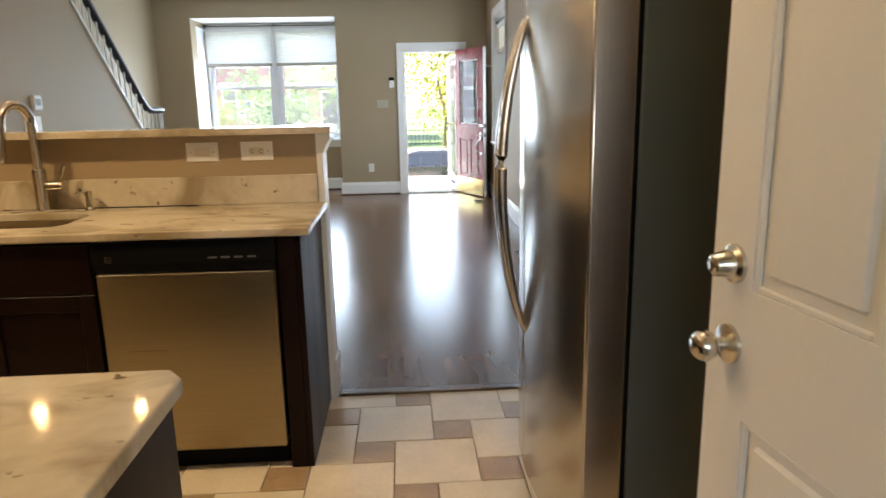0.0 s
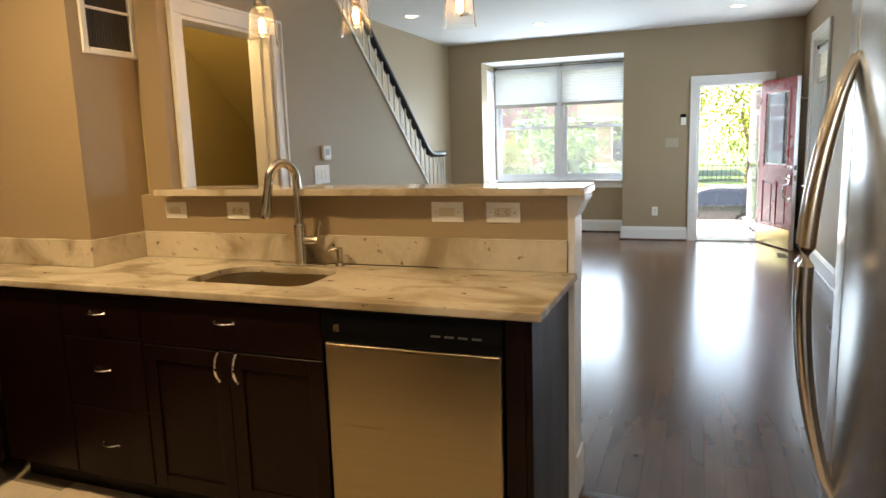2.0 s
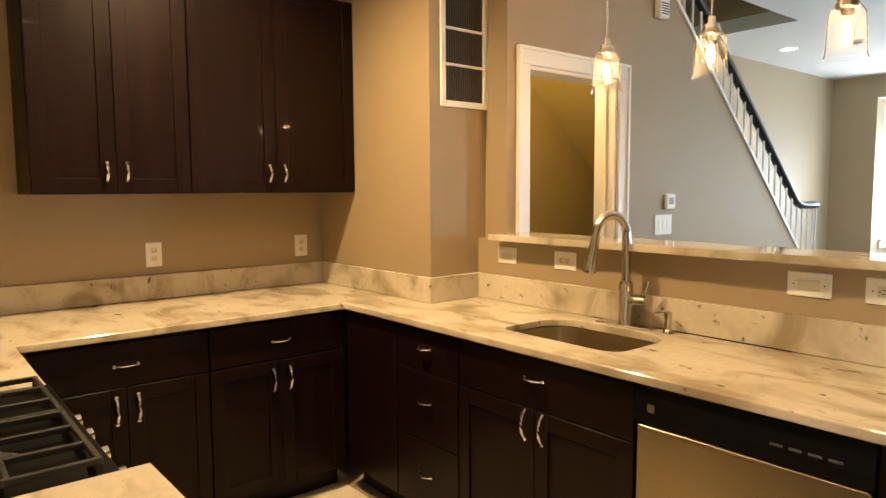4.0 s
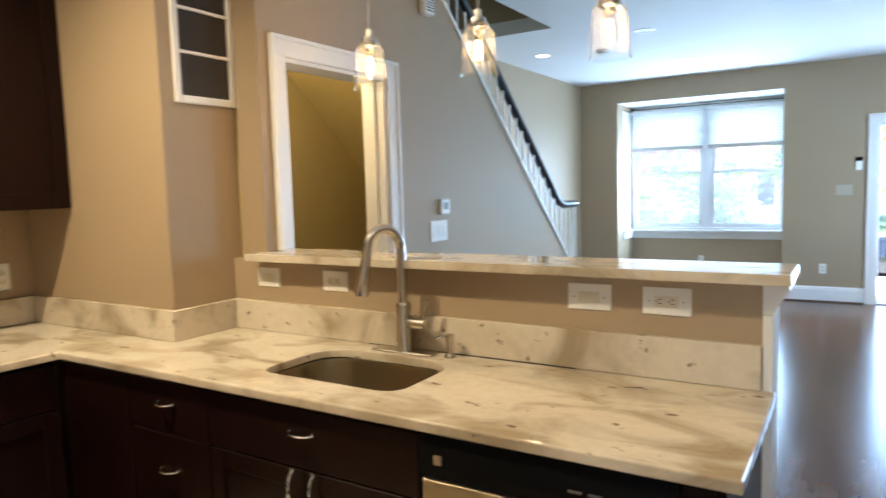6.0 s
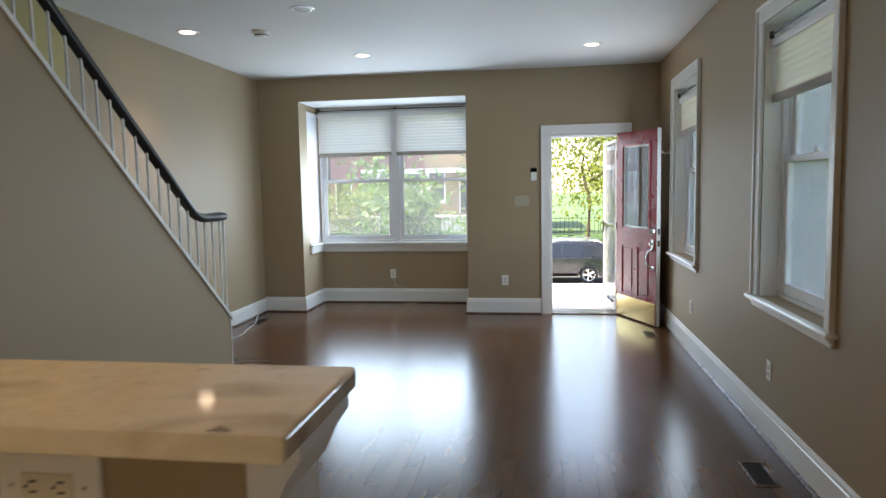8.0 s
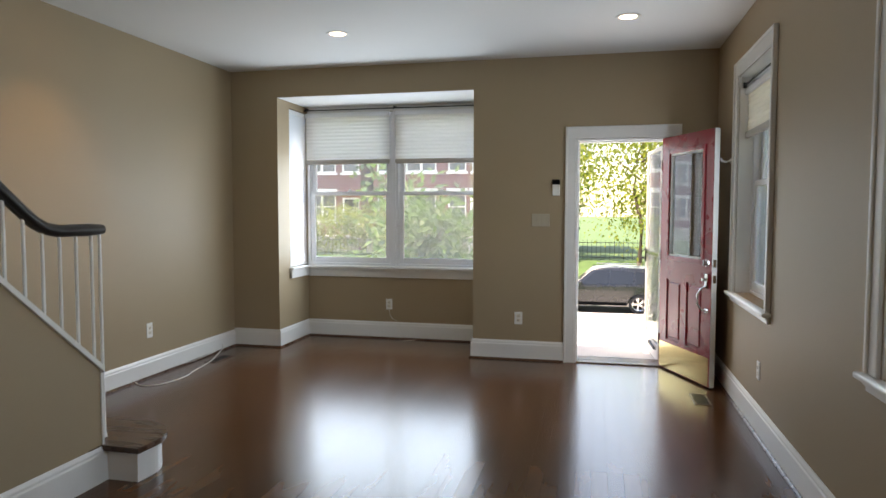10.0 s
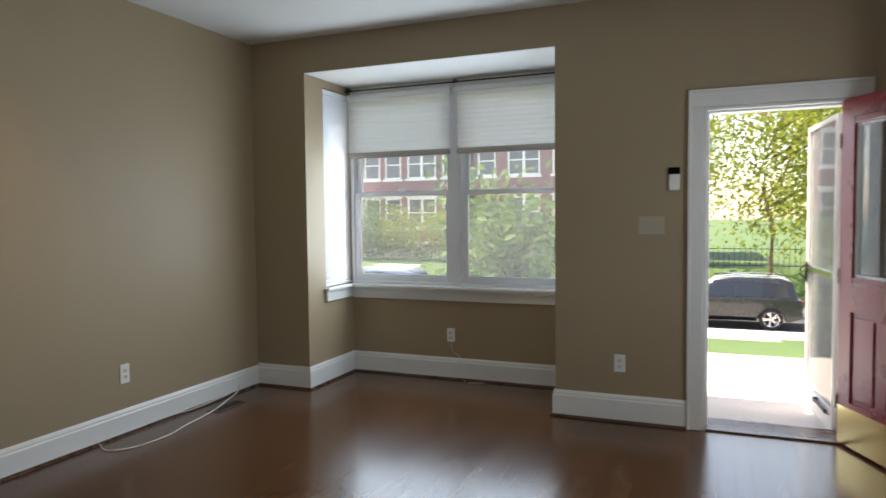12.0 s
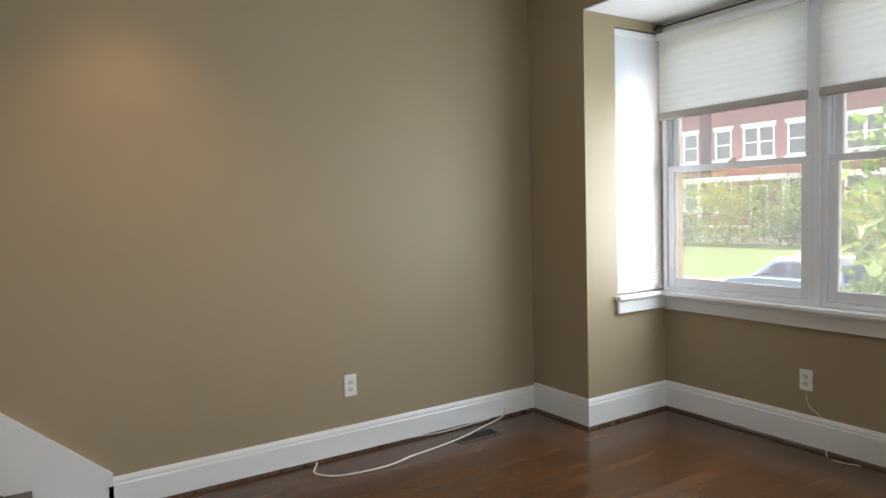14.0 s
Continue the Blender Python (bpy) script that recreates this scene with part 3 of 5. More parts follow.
# side lights of the bay, with closed slatted blinds
for x, sx in ((-2.90, 1), (-0.77, -1)):
    t = new("window_bay_side")
    t.matrix_basis = pose(x, 10.795, 0.80)
    tagged(t, "narrow white side window of the bay", "window", kind="structure")
    part("window_frame", boxes((-0.03, 0.03, -0.225, -0.185, 0, 1.67), (-0.03, 0.03, 0.185, 0.225, 0, 1.67), (-0.03, 0.03, -0.185, 0.185, 0, 0.05), (-0.03, 0.03, -0.185, 0.185, 1.62, 1.67), (-0.02, 0.02, -0.185, 0.185, 0.81, 0.85)), VINYL, t)
    p = part("pane", boxes((-0.003, 0.003, -0.185, 0.185, 0.05, 1.62)), PANE, t)
    p.visible_shadow = False
    b = thing("slatted_blind", pose(x + sx * 0.045, 10.795, 0.80), "white slatted blind hanging closed over the narrow window", "window blind", "bay side blinds")
    bm = bmesh.new()
    for i in range(64):
        z = 0.03 + i * 0.0248
        q = [bm.verts.new(c) for c in ((-sx * 0.004, -0.222, z), (-sx * 0.004, 0.222, z), (sx * 0.005, 0.222, z + 0.0235), (sx * 0.005, -0.222, z + 0.0235))]
        bm.faces.new(q)
    sl = part("slats", bm, SLAT, b)
    md = sl.modifiers.new("thick", "SOLIDIFY")
    md.thickness = 0.001
    part("head_rail", boxes((-0.014, 0.014, -0.224, 0.224, 1.62, 1.66), bevel=0.003), VINYL, b)
    part("bottom_rail", boxes((-0.01, 0.01, -0.222, 0.222, 0.008, 0.026), bevel=0.003), VINYL, b)

# windows of the east wall
for a0, a1, z0, z1 in W_EAST:
    w = a1 - a0
    m = Matrix.Translation((XR + 0.10, a1, z0)) @ Matrix.Rotation(radians(-90), 4, "Z")
    double_hung("window_east", m, w, z1 - z0, "tall white double-hung window with a drawn shade", 0.45)
    bm = casing(bmesh.new(), "x", XR, a0, a1, z1, w=0.088, t=0.018, z0=z0, sign=-1, head=0.01)
    setting("trim_window", bm, WHITE, "white moulded casing round the window", category="trim")
    jm = boxes((XR + 0.001, XR + 0.10, a0 + 0.0005, a0 + 0.012, z0, z1), (XR + 0.001, XR + 0.10, a1 - 0.012, a1 - 0.0005, z0, z1), (XR + 0.001, XR + 0.10, a0 + 0.012, a1 - 0.012, z1 - 0.012, z1 - 0.0005))
    setting("trim_jamb", jm, WHITE, "white window jamb lining", category="trim")
    setting("trim_sill", boxes((XR - 0.055, XR + 0.10, a0 - 0.115, a1 + 0.115, z0 - 0.024, z0 - 0.001), bevel=0.005), WHITE, "white window stool with horns", category="trim")
    setting("trim_apron", boxes((XR - 0.018, XR - 0.001, a0 - 0.09, a1 + 0.09, z0 - 0.068, z0 - 0.025), (XR - 0.028, XR - 0.0185, a0 - 0.09, a1 + 0.09, z0 - 0.045, z0 - 0.025), bevel=0.003), WHITE, "white apron under the window stool", category="trim")
    shade_blind(Matrix.Translation((XR + 0.055, a1 - 0.015, z1 - 0.10)) @ Matrix.Rotation(radians(-90), 4, "Z"), w - 0.03, 0.36, "cream cellular shade drawn to the top of the window", "side window shades", CREAMCLOTH)
    r = thing("curtain_rod", pose(XR + 0.03, (a0 + a1) / 2, z1 - 0.075), "thin dark rod across the head of the window", "curtain rod", "side window rods")
    bm = bmesh.new()
    cyl(bm, (0, -w / 2 + 0.013, 0), (0, w / 2 - 0.013, 0), 0.006, seg=10)
    part("rod", bm, BLACKMETAL, r, smooth=True)
    for y in (-w / 2 + 0.022, w / 2 - 0.022):
        part("bracket", boxes((-0.012, 0.012, y - 0.01, y + 0.01, -0.02, 0.02), bevel=0.004), BLACKMETAL, r)

# entrance: casing, frame, threshold
setting("trim_door", casing(bmesh.new(), "y", YF, 0.12, 0.935, 2.06, w=0.092, t=0.018, sign=-1, head=0.015), WHITE, "white casing round the entrance door", category="trim")
setting("trim_door_jamb", boxes((0.121, 0.140, YF + 0.001, 10.559, -0.01, 2.059), (0.915, 0.934, YF + 0.001, 10.559, -0.01, 2.059), (0.140, 0.915, YF + 0.001, 10.559, 2.040, 2.059), (0.140, 0.152, 10.37, 10.41, 0, 2.04), (0.152, 0.915, 10.37, 10.41, 2.028, 2.0395), bevel=0.002), WHITE, "white door jamb with a stop", category="trim")
setting("trim_threshold", boxes((0.141, 0.914, 10.30, 10.57, -0.011, 0.012), bevel=0.004), TREAD, "dark wooden door threshold", category="trim")


def entrance_door():
    """x along the leaf from the hinge, y through it (the visible face at y = 0), z up."""
    m = pose(0.915, 10.345, 0.012, 0, 0, math.degrees(math.atan2(-0.719, 0.311)))
    d = new("door_entrance")
    d.matrix_basis = m
    tagged(d, "red panelled entrance door standing open, with glass", "door", kind="structure")
    w, h, t = 0.80, 2.035, 0.044
    L, R, B, T = 0.115, 0.665, 0.985, 1.905
    bm = boxes((0, L, -t, 0, 0, h), (R, w - 0.004, -t, 0, 0, h), (L, R, -t, 0, T, h), (L, R, -t, 0, 0.80, B), (L, R, -t, 0, 0, 0.265), (L, R, -t + 0.012, -0.012, 0.265, 0.80), ((L + R) / 2 - 0.045, (L + R) / 2 + 0.045, -t, 0, 0.265, 0.80))
    part("leaf", bm, RED, d)
    for x0, x1 in ((L + 0.025, (L + R) / 2 - 0.07), ((L + R) / 2 + 0.07, R - 0.025)):
        part("raised_panel", boxes((x0, x1, -t + 0.003, -0.003, 0.29, 0.775), bevel=0.009), RED, d)
    for y0, y1 in ((-0.004, 0.008), (-t - 0.008, -t + 0.004)):
        part("glazing_bead", boxes((L - 0.02, L + 0.02, y0, y1, B - 0.02, T + 0.02), (R - 0.02, R + 0.02, y0, y1, B - 0.02, T + 0.02), (L + 0.02, R - 0.02, y0, y1, B - 0.02, B + 0.02), (L + 0.02, R - 0.02, y0, y1, T - 0.02, T + 0.02), bevel=0.004), RED, d)
    part("inner_bead", boxes((L + 0.0205, L + 0.035, -0.035, -0.006, B + 0.02, T - 0.02), (R - 0.035, R - 0.0205, -0.035, -0.006, B + 0.02, T - 0.02), (L + 0.035, R - 0.035, -0.035, -0.006, B + 0.0205, B + 0.035), (L + 0.035, R - 0.035, -0.035, -0.006, T - 0.035, T - 0.0205)), WHITE, d, "white glazing bead")
    p = part("pane", boxes((L + 0.02, R - 0.02, -0.024, -0.019, B + 0.02, T - 0.02)), DOORPANE, d, "clear door glass")
    p.visible_shadow = False
    part("edge_strip", boxes((w - 0.0035, w, -t + 0.001, -0.001, 0.0, h)), WHITE, d, "white painted door edge")
    part("kick_plate", boxes((0.012, w - 0.02, 0.0005, 0.003, 0.008, 0.235)), BRASS, d, "polished brass kick plate")
    # deadbolt and handle set
    bm = bmesh.new()
    cyl(bm, (0.735, 0, 0.985), (0.735, 0.014, 0.985), 0.033, 0.029, 24)
    box(bm, 0.728, 0.742, 0.014, 0.038, 0.960, 1.010, 0.004)
    part("deadbolt", bm, CHROME, d, "chrome deadbolt turn", smooth=True)
    bm = boxes((0.712, 0.758, 0.001, 0.014, 0.78, 0.90), bevel=0.006)
    cyl(bm, (0.735, 0.012, 0.855), (0.735, 0.045, 0.855), 0.012, seg=14)
    sweep(bm, [(0.735, 0.014, 0.80), (0.728, 0.05, 0.775), (0.71, 0.066, 0.72), (0.712, 0.064, 0.66), (0.73, 0.044, 0.615), (0.735, 0.012, 0.605)], [0.010, 0.009, 0.010, 0.010, 0.009, 0.010], 10)
    cyl(bm, (0.735, 0, 0.605), (0.735, 0.012, 0.605), 0.022, 0.018, 18)
    part("door_handle", bm, CHROME, d, "chrome pull handle with a thumb latch", smooth=True)
    part("latch_plate", boxes((w, w + 0.002, -t + 0.009, -0.009, 0.955, 1.015), (w, w + 0.002, -t + 0.009, -0.009, 0.83, 0.89)), NICKEL, d)
    for z in (0.25, 1.0, 1.8):
        bm = bmesh.new()
        cyl(bm, (-0.004, 0.005, z - 0.045), (-0.004, 0.005, z + 0.045), 0.006, seg=10)
        part("hinge", bm, NICKEL, d, smooth=True)
    # the fittings belong on the face towards the room
    for o in d.children_recursive:
        o.data.transform(Matrix.Translation((0, -t, 0)) @ Matrix.Diagonal((1, -1, 1, 1)))
        o.data.flip_normals()


entrance_door()


def storm_door():
    m = pose(0.918, 10.585, -0.02, 0, 0, 95)
    d = new("door_storm")
    d.matrix_basis = m
    tagged(d, "full-glass white storm door standing open", "door", kind="structure")
    w, h, t = 0.79, 2.03, 0.03
    f = 0.032
    part("door_frame", boxes((0, f, 0, t, 0, h), (w - f, w, 0, t, 0, h), (f, w - f, 0, t, 0, 0.14), (f, w - f, 0, t, h - f, h), bevel=0.003), WHITE, d)
    p = part("pane", boxes((f - 0.005, w - f + 0.005, 0.012, 0.017, 0.135, h - f + 0.005)), PANE, d)
    part("push_bar", boxes((f + 0.001, w - f - 0.001, 0.018, 0.034, 0.985, 1.03), bevel=0.004), NICKEL, d, "metal bar across the glass")
    p.visible_shadow = False
    bm = bmesh.new()
    cyl(bm, (0.08, 0.05, 0.12), (0.38, 0.05, 0.12), 0.013, seg=12)
    cyl(bm, (0.01, 0.05, 0.12), (0.08, 0.05, 0.12), 0.005, seg=8)
    box(bm, 0.36, 0.40, t, 0.06, 0.105, 0.135, 0.003)
    part("closer", bm, BLACKMETAL, d, "black pneumatic closer", smooth=True)
    bm = boxes((w - 0.045, w - 0.01, t, t + 0.012, 0.9, 1.05), bevel=0.004)
    sweep(bm, [(w - 0.03, t + 0.01, 1.03), (w - 0.03, t + 0.045, 1.0), (w - 0.03, t + 0.045, 0.95), (w - 0.03, t + 0.01, 0.92)], 0.006, 8)
    part("door_handle", bm, BLACKMETAL, d, smooth=True)


storm_door()


# ---- stairs ----
stairs = new("stairs")
stairs.matrix_basis = pose(-2.83, 7.2, 0)
tagged(stairs, "staircase with dark treads and white risers", "stairs", kind="structure")
RISE, RUN = 0.19, 0.21
for i in range(15):
    y1 = 0.06 - RUN * i
    z = RISE * (i + 1)
    if i == 0:
        # the starting step, rounded at its free end and wrapping the wall
        def lip(o):
            pts = [(-0.515, -0.30), (-0.515, 0.17 + o)]
            pts += [(0.58 + (0.275 + o) * math.cos(a), -0.07 + (0.24 + o) * math.sin(a)) for a in np.linspace(math.pi / 2, -0.1, 14)]
            pts += [(0.845 + o, -0.186 - o), (0.655, -0.186 - o), (0.655, -0.30)]
            return pts
        part("riser", slab(lip(0.0), [], 0.0, z - 0.03), WHITE, stairs)
        part("tread", slab(lip(0.028), [], z - 0.0295, z), TREAD, stairs)
        continue
    part("riser", boxes((-0.515, 0.505, y1 - 0.02, y1, z - RISE, z - 0.03)), WHITE, stairs)
    part("tread", boxes((-0.515, 0.505, y1 - RUN - 0.02, y1 + 0.028, z - 0.0295, z), bevel=0.006), TREAD, stairs)
# skirt along the party wall and cap on the stair wall
sk = [(7.72, 0.0), (7.72, 0.188), (7.72 - 2.6 / SLOPE, 0.188 + 2.6), (7.72 - 2.6 / SLOPE - 0.3, 0.188 + 2.6), (7.50, 0.0)]
setting("trim_skirt", prism(sk, "x", XL + 0.0005, XL + 0.018), WHITE, "white stair skirt board on the party wall", category="trim")
cap = [(7.015, 0.568), (7.015, 0.60), (7.015 - (CZ - 0.616) / SLOPE, CZ - 0.016), (7.015 - (CZ - 0.616) / SLOPE, CZ - 0.048)]
setting("trim_stair_cap", prism(cap, "x", STAIR_IN - 0.012, STAIR_OUT + 0.014), WHITE, "white cap board on the sloping stair wall", category="trim")
setting("trim_stair_end", boxes((STAIR_IN - 0.004, STAIR_OUT + 0.006, 6.9955, 7.009, 0.19, 0.566), bevel=0.002), WHITE, "white end board of the stair wall", category="trim")

rail = thing("stair_railing", pose(-2.25, 7.0, 0.64), "black handrail on thin white balusters up the stair", "railing")


def railz(y):
    return 1.305 if y > 6.74 else 1.305 + (6.74 - y) * RAIL_SLOPE


pts = [(0, y - 7.0, railz(y) - 0.64) for y in (7.12, 7.02, 6.90, 6.82)]
pts += [(0, 6.74 - 7.0, 1.320 - 0.64), (0, 6.68 - 7.0, 1.350 - 0.64)]
pts += [(0, y - 7.0, railz(y) - 0.64 - 0.01) for y in (6.58, 6.0, 5.5, 5.0, 4.75)]
bm = sweep(bmesh.new(), pts, [0.026, 0.033] + [0.031] * (len(pts) - 2), 12)
part("handrail", bm, RAILWOOD, rail, smooth=True)
y = 7.10
k = 0
while y > 4.86:
    zb = (0.60 + max(0, 7.015 - y) * SLOPE) - 0.64 if y < 7.01 else RISE - 0.64
    zt = railz(y) - 0.64 - 0.02
    bm = bmesh.new()
    cyl(bm, (0, y - 7.0, zb), (0, y - 7.0, zt), 0.008, seg=8)
    cyl(bm, (0, y - 7.0, zb), (0, y - 7.0, zb + 0.03), 0.014, 0.009, 8)
    part("baluster", bm, WHITE, rail, smooth=True)
    y -= 0.105 if k else 0.06
    k += 1

# cellar doorway
setting("trim_cellar_door", casing(bmesh.new(), "x", STAIR_OUT, 3.43, 4.16, 2.06, w=0.086, t=0.018, sign=1, head=0.0), WHITE, "white casing round the cellar doorway", category="trim")
setting("trim_cellar_jamb", boxes((STAIR_IN, STAIR_OUT - 0.001, 3.4305, 3.448, 0, 2.059), (STAIR_IN, STAIR_OUT - 0.001, 4.142, 4.1595, 0, 2.059), (STAIR_IN, STAIR_OUT - 0.001, 3.448, 4.142, 2.042, 2.0595), (STAIR_IN + 0.05, STAIR_IN + 0.085, 3.448, 3.46, 0, 2.042), (STAIR_IN + 0.05, STAIR_IN + 0.085, 4.13, 4.142, 0, 2.042)), WHITE, "white cellar door jamb", category="trim")


# ---- small fixtures ----
def plate(name, m, w, h, label, category, kind, group="", face=PLASTIC):
    """A wall plate: x across, z up, its face towards -y, centred on the origin."""
    t = thing(name, m, label, category, group)
    part("cover_plate", boxes((-w / 2, w / 2, -0.006, 0, -h / 2, h / 2), bevel=0.0025), face, t)
    if kind == "outlet":
        for z in (-0.02, 0.02):
            o = part("receptacle", boxes((-0.016, 0.016, -0.0085, -0.006, z - 0.0135, z + 0.0135), bevel=0.001), CREAMPLASTIC, t)
            part("slots", boxes((-0.008, -0.006, -0.0092, -0.0084, z - 0.004, z + 0.005), (0.006, 0.008, -0.0092, -0.0084, z - 0.004, z + 0.005), (-0.002, 0.002, -0.0092, -0.0084, z - 0.010, z - 0.006)), DARKSLOT, o)
    elif kind == "wide_outlet":
        o = part("receptacle", boxes((-0.033, 0.033, -0.0085, -0.006, -0.0165, 0.0165), bevel=0.0015), CREAMPLASTIC, t)
        for x in (-0.018, 0.018):
            part("slots", boxes((x - 0.004, x + 0.005, -0.0092, -0.0084, 0.005, 0.0075), (x - 0.004, x + 0.005, -0.0092, -0.0084, -0.0075, -0.005), (x - 0.011, x - 0.007, -0.0092, -0.0084, -0.002, 0.002)), DARKSLOT, o)
        for x in (-0.047, 0.047):
            part("screw", boxes((x - 0.002, x + 0.002, -0.0072, -0.006, -0.002, 0.002)), NICKEL, t)
    elif kind == "wide_switch":
        part("rocker", turned(boxes((-0.033, 0.033, -0.0095, -0.006, -0.0165, 0.0165), bevel=0.0015), Matrix.Rotation(radians(2), 4, "X")), CREAMPLASTIC, t)
        for x in (-0.047, 0.047):
            part("screw", boxes((x - 0.002, x + 0.002, -0.0072, -0.006, -0.002, 0.002)), NICKEL, t)
    elif kind == "switches":
        n = max(1, round(w / 0.05) - 1)
        for i in range(n):
            x = (i - (n - 1) / 2) * 0.046
            part("rocker", boxes((x - 0.0165, x + 0.0165, -0.009, -0.006, -0.033, 0.033), bevel=0.0015), face, t)
    return t


def on_wall(x, y, z, face):
    return pose(x, y, z, 0, 0, {"-y": 0, "+x": 90, "+y": 180, "-x": -90}[face])


for x in (-1.893,):
    plate("wall_outlet", on_wall(x, 11.03, 0.378, "-y"), 0.072, 0.116, "white duplex outlet low on the bay wall", "outlet", "outlet", "living room outlets")
plate("wall_outlet", on_wall(-0.394, YF, 0.396, "-y"), 0.075, 0.118, "white duplex outlet low on the front wall", "outlet", "outlet", "living room outlets")
plate("wall_outlet", on_wall(XL, 8.95, 0.394, "+x"), 0.075, 0.125, "white outlet plate low on the party wall", "outlet", "outlet", "living room outlets")
for y in (6.545, 8.59):
    plate("wall_outlet", on_wall(XR, y, 0.400, "-x"), 0.072, 0.116, "white duplex outlet low on the window wall", "outlet", "outlet", "living room outlets")
plate("light_switch", on_wall(-0.194, YF, 1.318, "-y"), 0.165, 0.118, "triple rocker switch plate by the entrance, coloured for backlit shade", "light switch", "switches", face=BACKLIT_PLASTIC)
plate("light_switch", on_wall(STAIR_OUT, 4.642, 1.230, "+x"), 0.185, 0.122, "white triple rocker switch plate on the stair wall", "light switch", "switches")
t = thing("thermostat", on_wall(STAIR_OUT, 4.692, 1.371, "+x"), "white square thermostat with a grey screen", "thermostat")
part("case", boxes((-0.05, 0.05, -0.026, 0, -0.048, 0.048), bevel=0.008), PLASTIC, t)
part("screen", boxes((-0.026, 0.026, -0.0275, -0.0255, -0.016, 0.026)), shade("lcd_grey", (0.20, 0.22, 0.21), 0.3), t, "grey display")
t = thing("alarm_keypad", on_wall(-0.056, YF, 1.618, "-y"), "white keypad with a black top on the front wall", "keypad")
part("case", boxes((-0.034, 0.034, -0.022, 0, -0.075, 0.028), bevel=0.006), PLASTIC, t)
part("cap", boxes((-0.036, 0.036, -0.024, 0, 0.0285, 0.072), bevel=0.006), BLACKGLOSS, t, "black top cover")
t = thing("alarm_siren", on_wall(STAIR_OUT, 4.55, 2.50, "+x"), "white plastic chime box high on the stair wall", "door chime")
part("case", boxes((-0.05, 0.05, -0.045, 0, -0.05, 0.07), bevel=0.008), PLASTIC, t)
part("grille", boxes(*[(-0.036, 0.036, -0.047, -0.0445, z, z + 0.006) for z in (-0.03, -0.015, 0, 0.015, 0.03)]), DARKSLOT, t)
t = thing("coat_hook", pose(XR, 9.66, 1.80), "white double coat hook behind the open door", "hook")
bm = boxes((-0.008, 0, -0.035, 0.035, -0.02, 0.02), bevel=0.003)
for y in (-0.02, 0.02):
    sweep(bm, [(-0.006, y, 0), (-0.04, y, -0.012), (-0.07, y, -0.004), (-0.08, y, 0.02)], 0.006, 8)
part("hook", bm, WHITE, t, smooth=True)


def ceiling_light(x, y, lit):
    t = thing("recessed_light", pose(x, y, CZ), ("lit" if lit else "unlit") + " round recessed ceiling light with a white ring", "ceiling light", "recessed lights")
    bm = lathe(bmesh.new(), [(0.062, -0.002), (0.066, -0.006), (0.088, -0.005), (0.093, 0.0)])
    part("ring", bm, WHITE if lit else VINYL, t, smooth=True)
    part("lens", lathe(bmesh.new(), [(0.0005, -0.004), (0.035, -0.0038), (0.063, -0.0022)]), LED if lit else shade("unlit_lens", (0.42, 0.42, 0.40), 0.5), t, smooth=True)


for x, y in ((-2.87, 7.87), (-1.72, 9.15), (0.51, 9.16)):
    ceiling_light(x, y, True)
for x, y in ((-1.70, 7.39), (0.51, 7.39)):
    ceiling_light(x, y, False)
# kitchen fixtures are unseen too, added to go with the assumed lamps
for x, y in ((-2.0, 1.9), (-0.9, 1.9), (0.2, 1.9)):
    ceiling_light(x, y, True)
t = thing("smoke_detector", pose(-2.28, 8.0, CZ), "round white smoke detector on the ceiling", "smoke detector")
part("body", lathe(bmesh.new(), [(0.0005, -0.042), (0.03, -0.042), (0.05, -0.034), (0.062, -0.022), (0.066, 0.0)]), PLASTIC, t, smooth=True)
part("vents", lathe(bmesh.new(), [(0.052, -0.0335), (0.0535, -0.031), (0.0575, -0.0275), (0.0585, -0.0285)]), DARKSLOT, t, smooth=True)


def floor_vent(x, y, along, group):
    t = thing("floor_register", pose(x, y, 0.0, 0, 0, 0 if along == "y" else 90), "dark brown metal floor register", "floor vent", group)
    part("frame", boxes((-0.06, 0.06, -0.15, -0.135, 0, 0.005), (-0.06, 0.06, 0.135, 0.15, 0, 0.005), (-0.06, -0.047, -0.135, 0.135, 0, 0.005), (0.047, 0.06, -0.135, 0.135, 0, 0.005), bevel=0.001), TREAD, t)
    part("backing", boxes((-0.047, 0.047, -0.135, 0.135, 0.0, 0.0012)), DARKSLOT, t)
    for i in range(14):
        yy = -0.125 + i * 0.0192
        part("slat", boxes((-0.047, 0.047, yy, yy + 0.006, 0.0013, 0.004)), RAILWOOD, t)


floor_vent(1.085, 9.285, "y", "floor registers")
floor_vent(1.12, 6.03, "y", "floor registers")
floor_vent(-3.15, 9.68, "y", "floor registers")
# loose white cable by the party wall and a thin lead in the bay
pts = [(-3.326, 8.70, 0.03), (-3.318, 8.72, 0.006), (-3.20, 8.66, 0.004), (-3.10, 8.73, 0.004), (-3.06, 8.88, 0.004), (-3.06, 9.05, 0.004), (-3.10, 9.2, 0.004), (-3.13, 9.4, 0.005), (-3.17, 9.6, 0.009), (-3.25, 9.8, 0.006), (-3.30, 9.93, 0.004), (-3.322, 10.02, 0.02), (-3.329, 10.04, 0.06)]


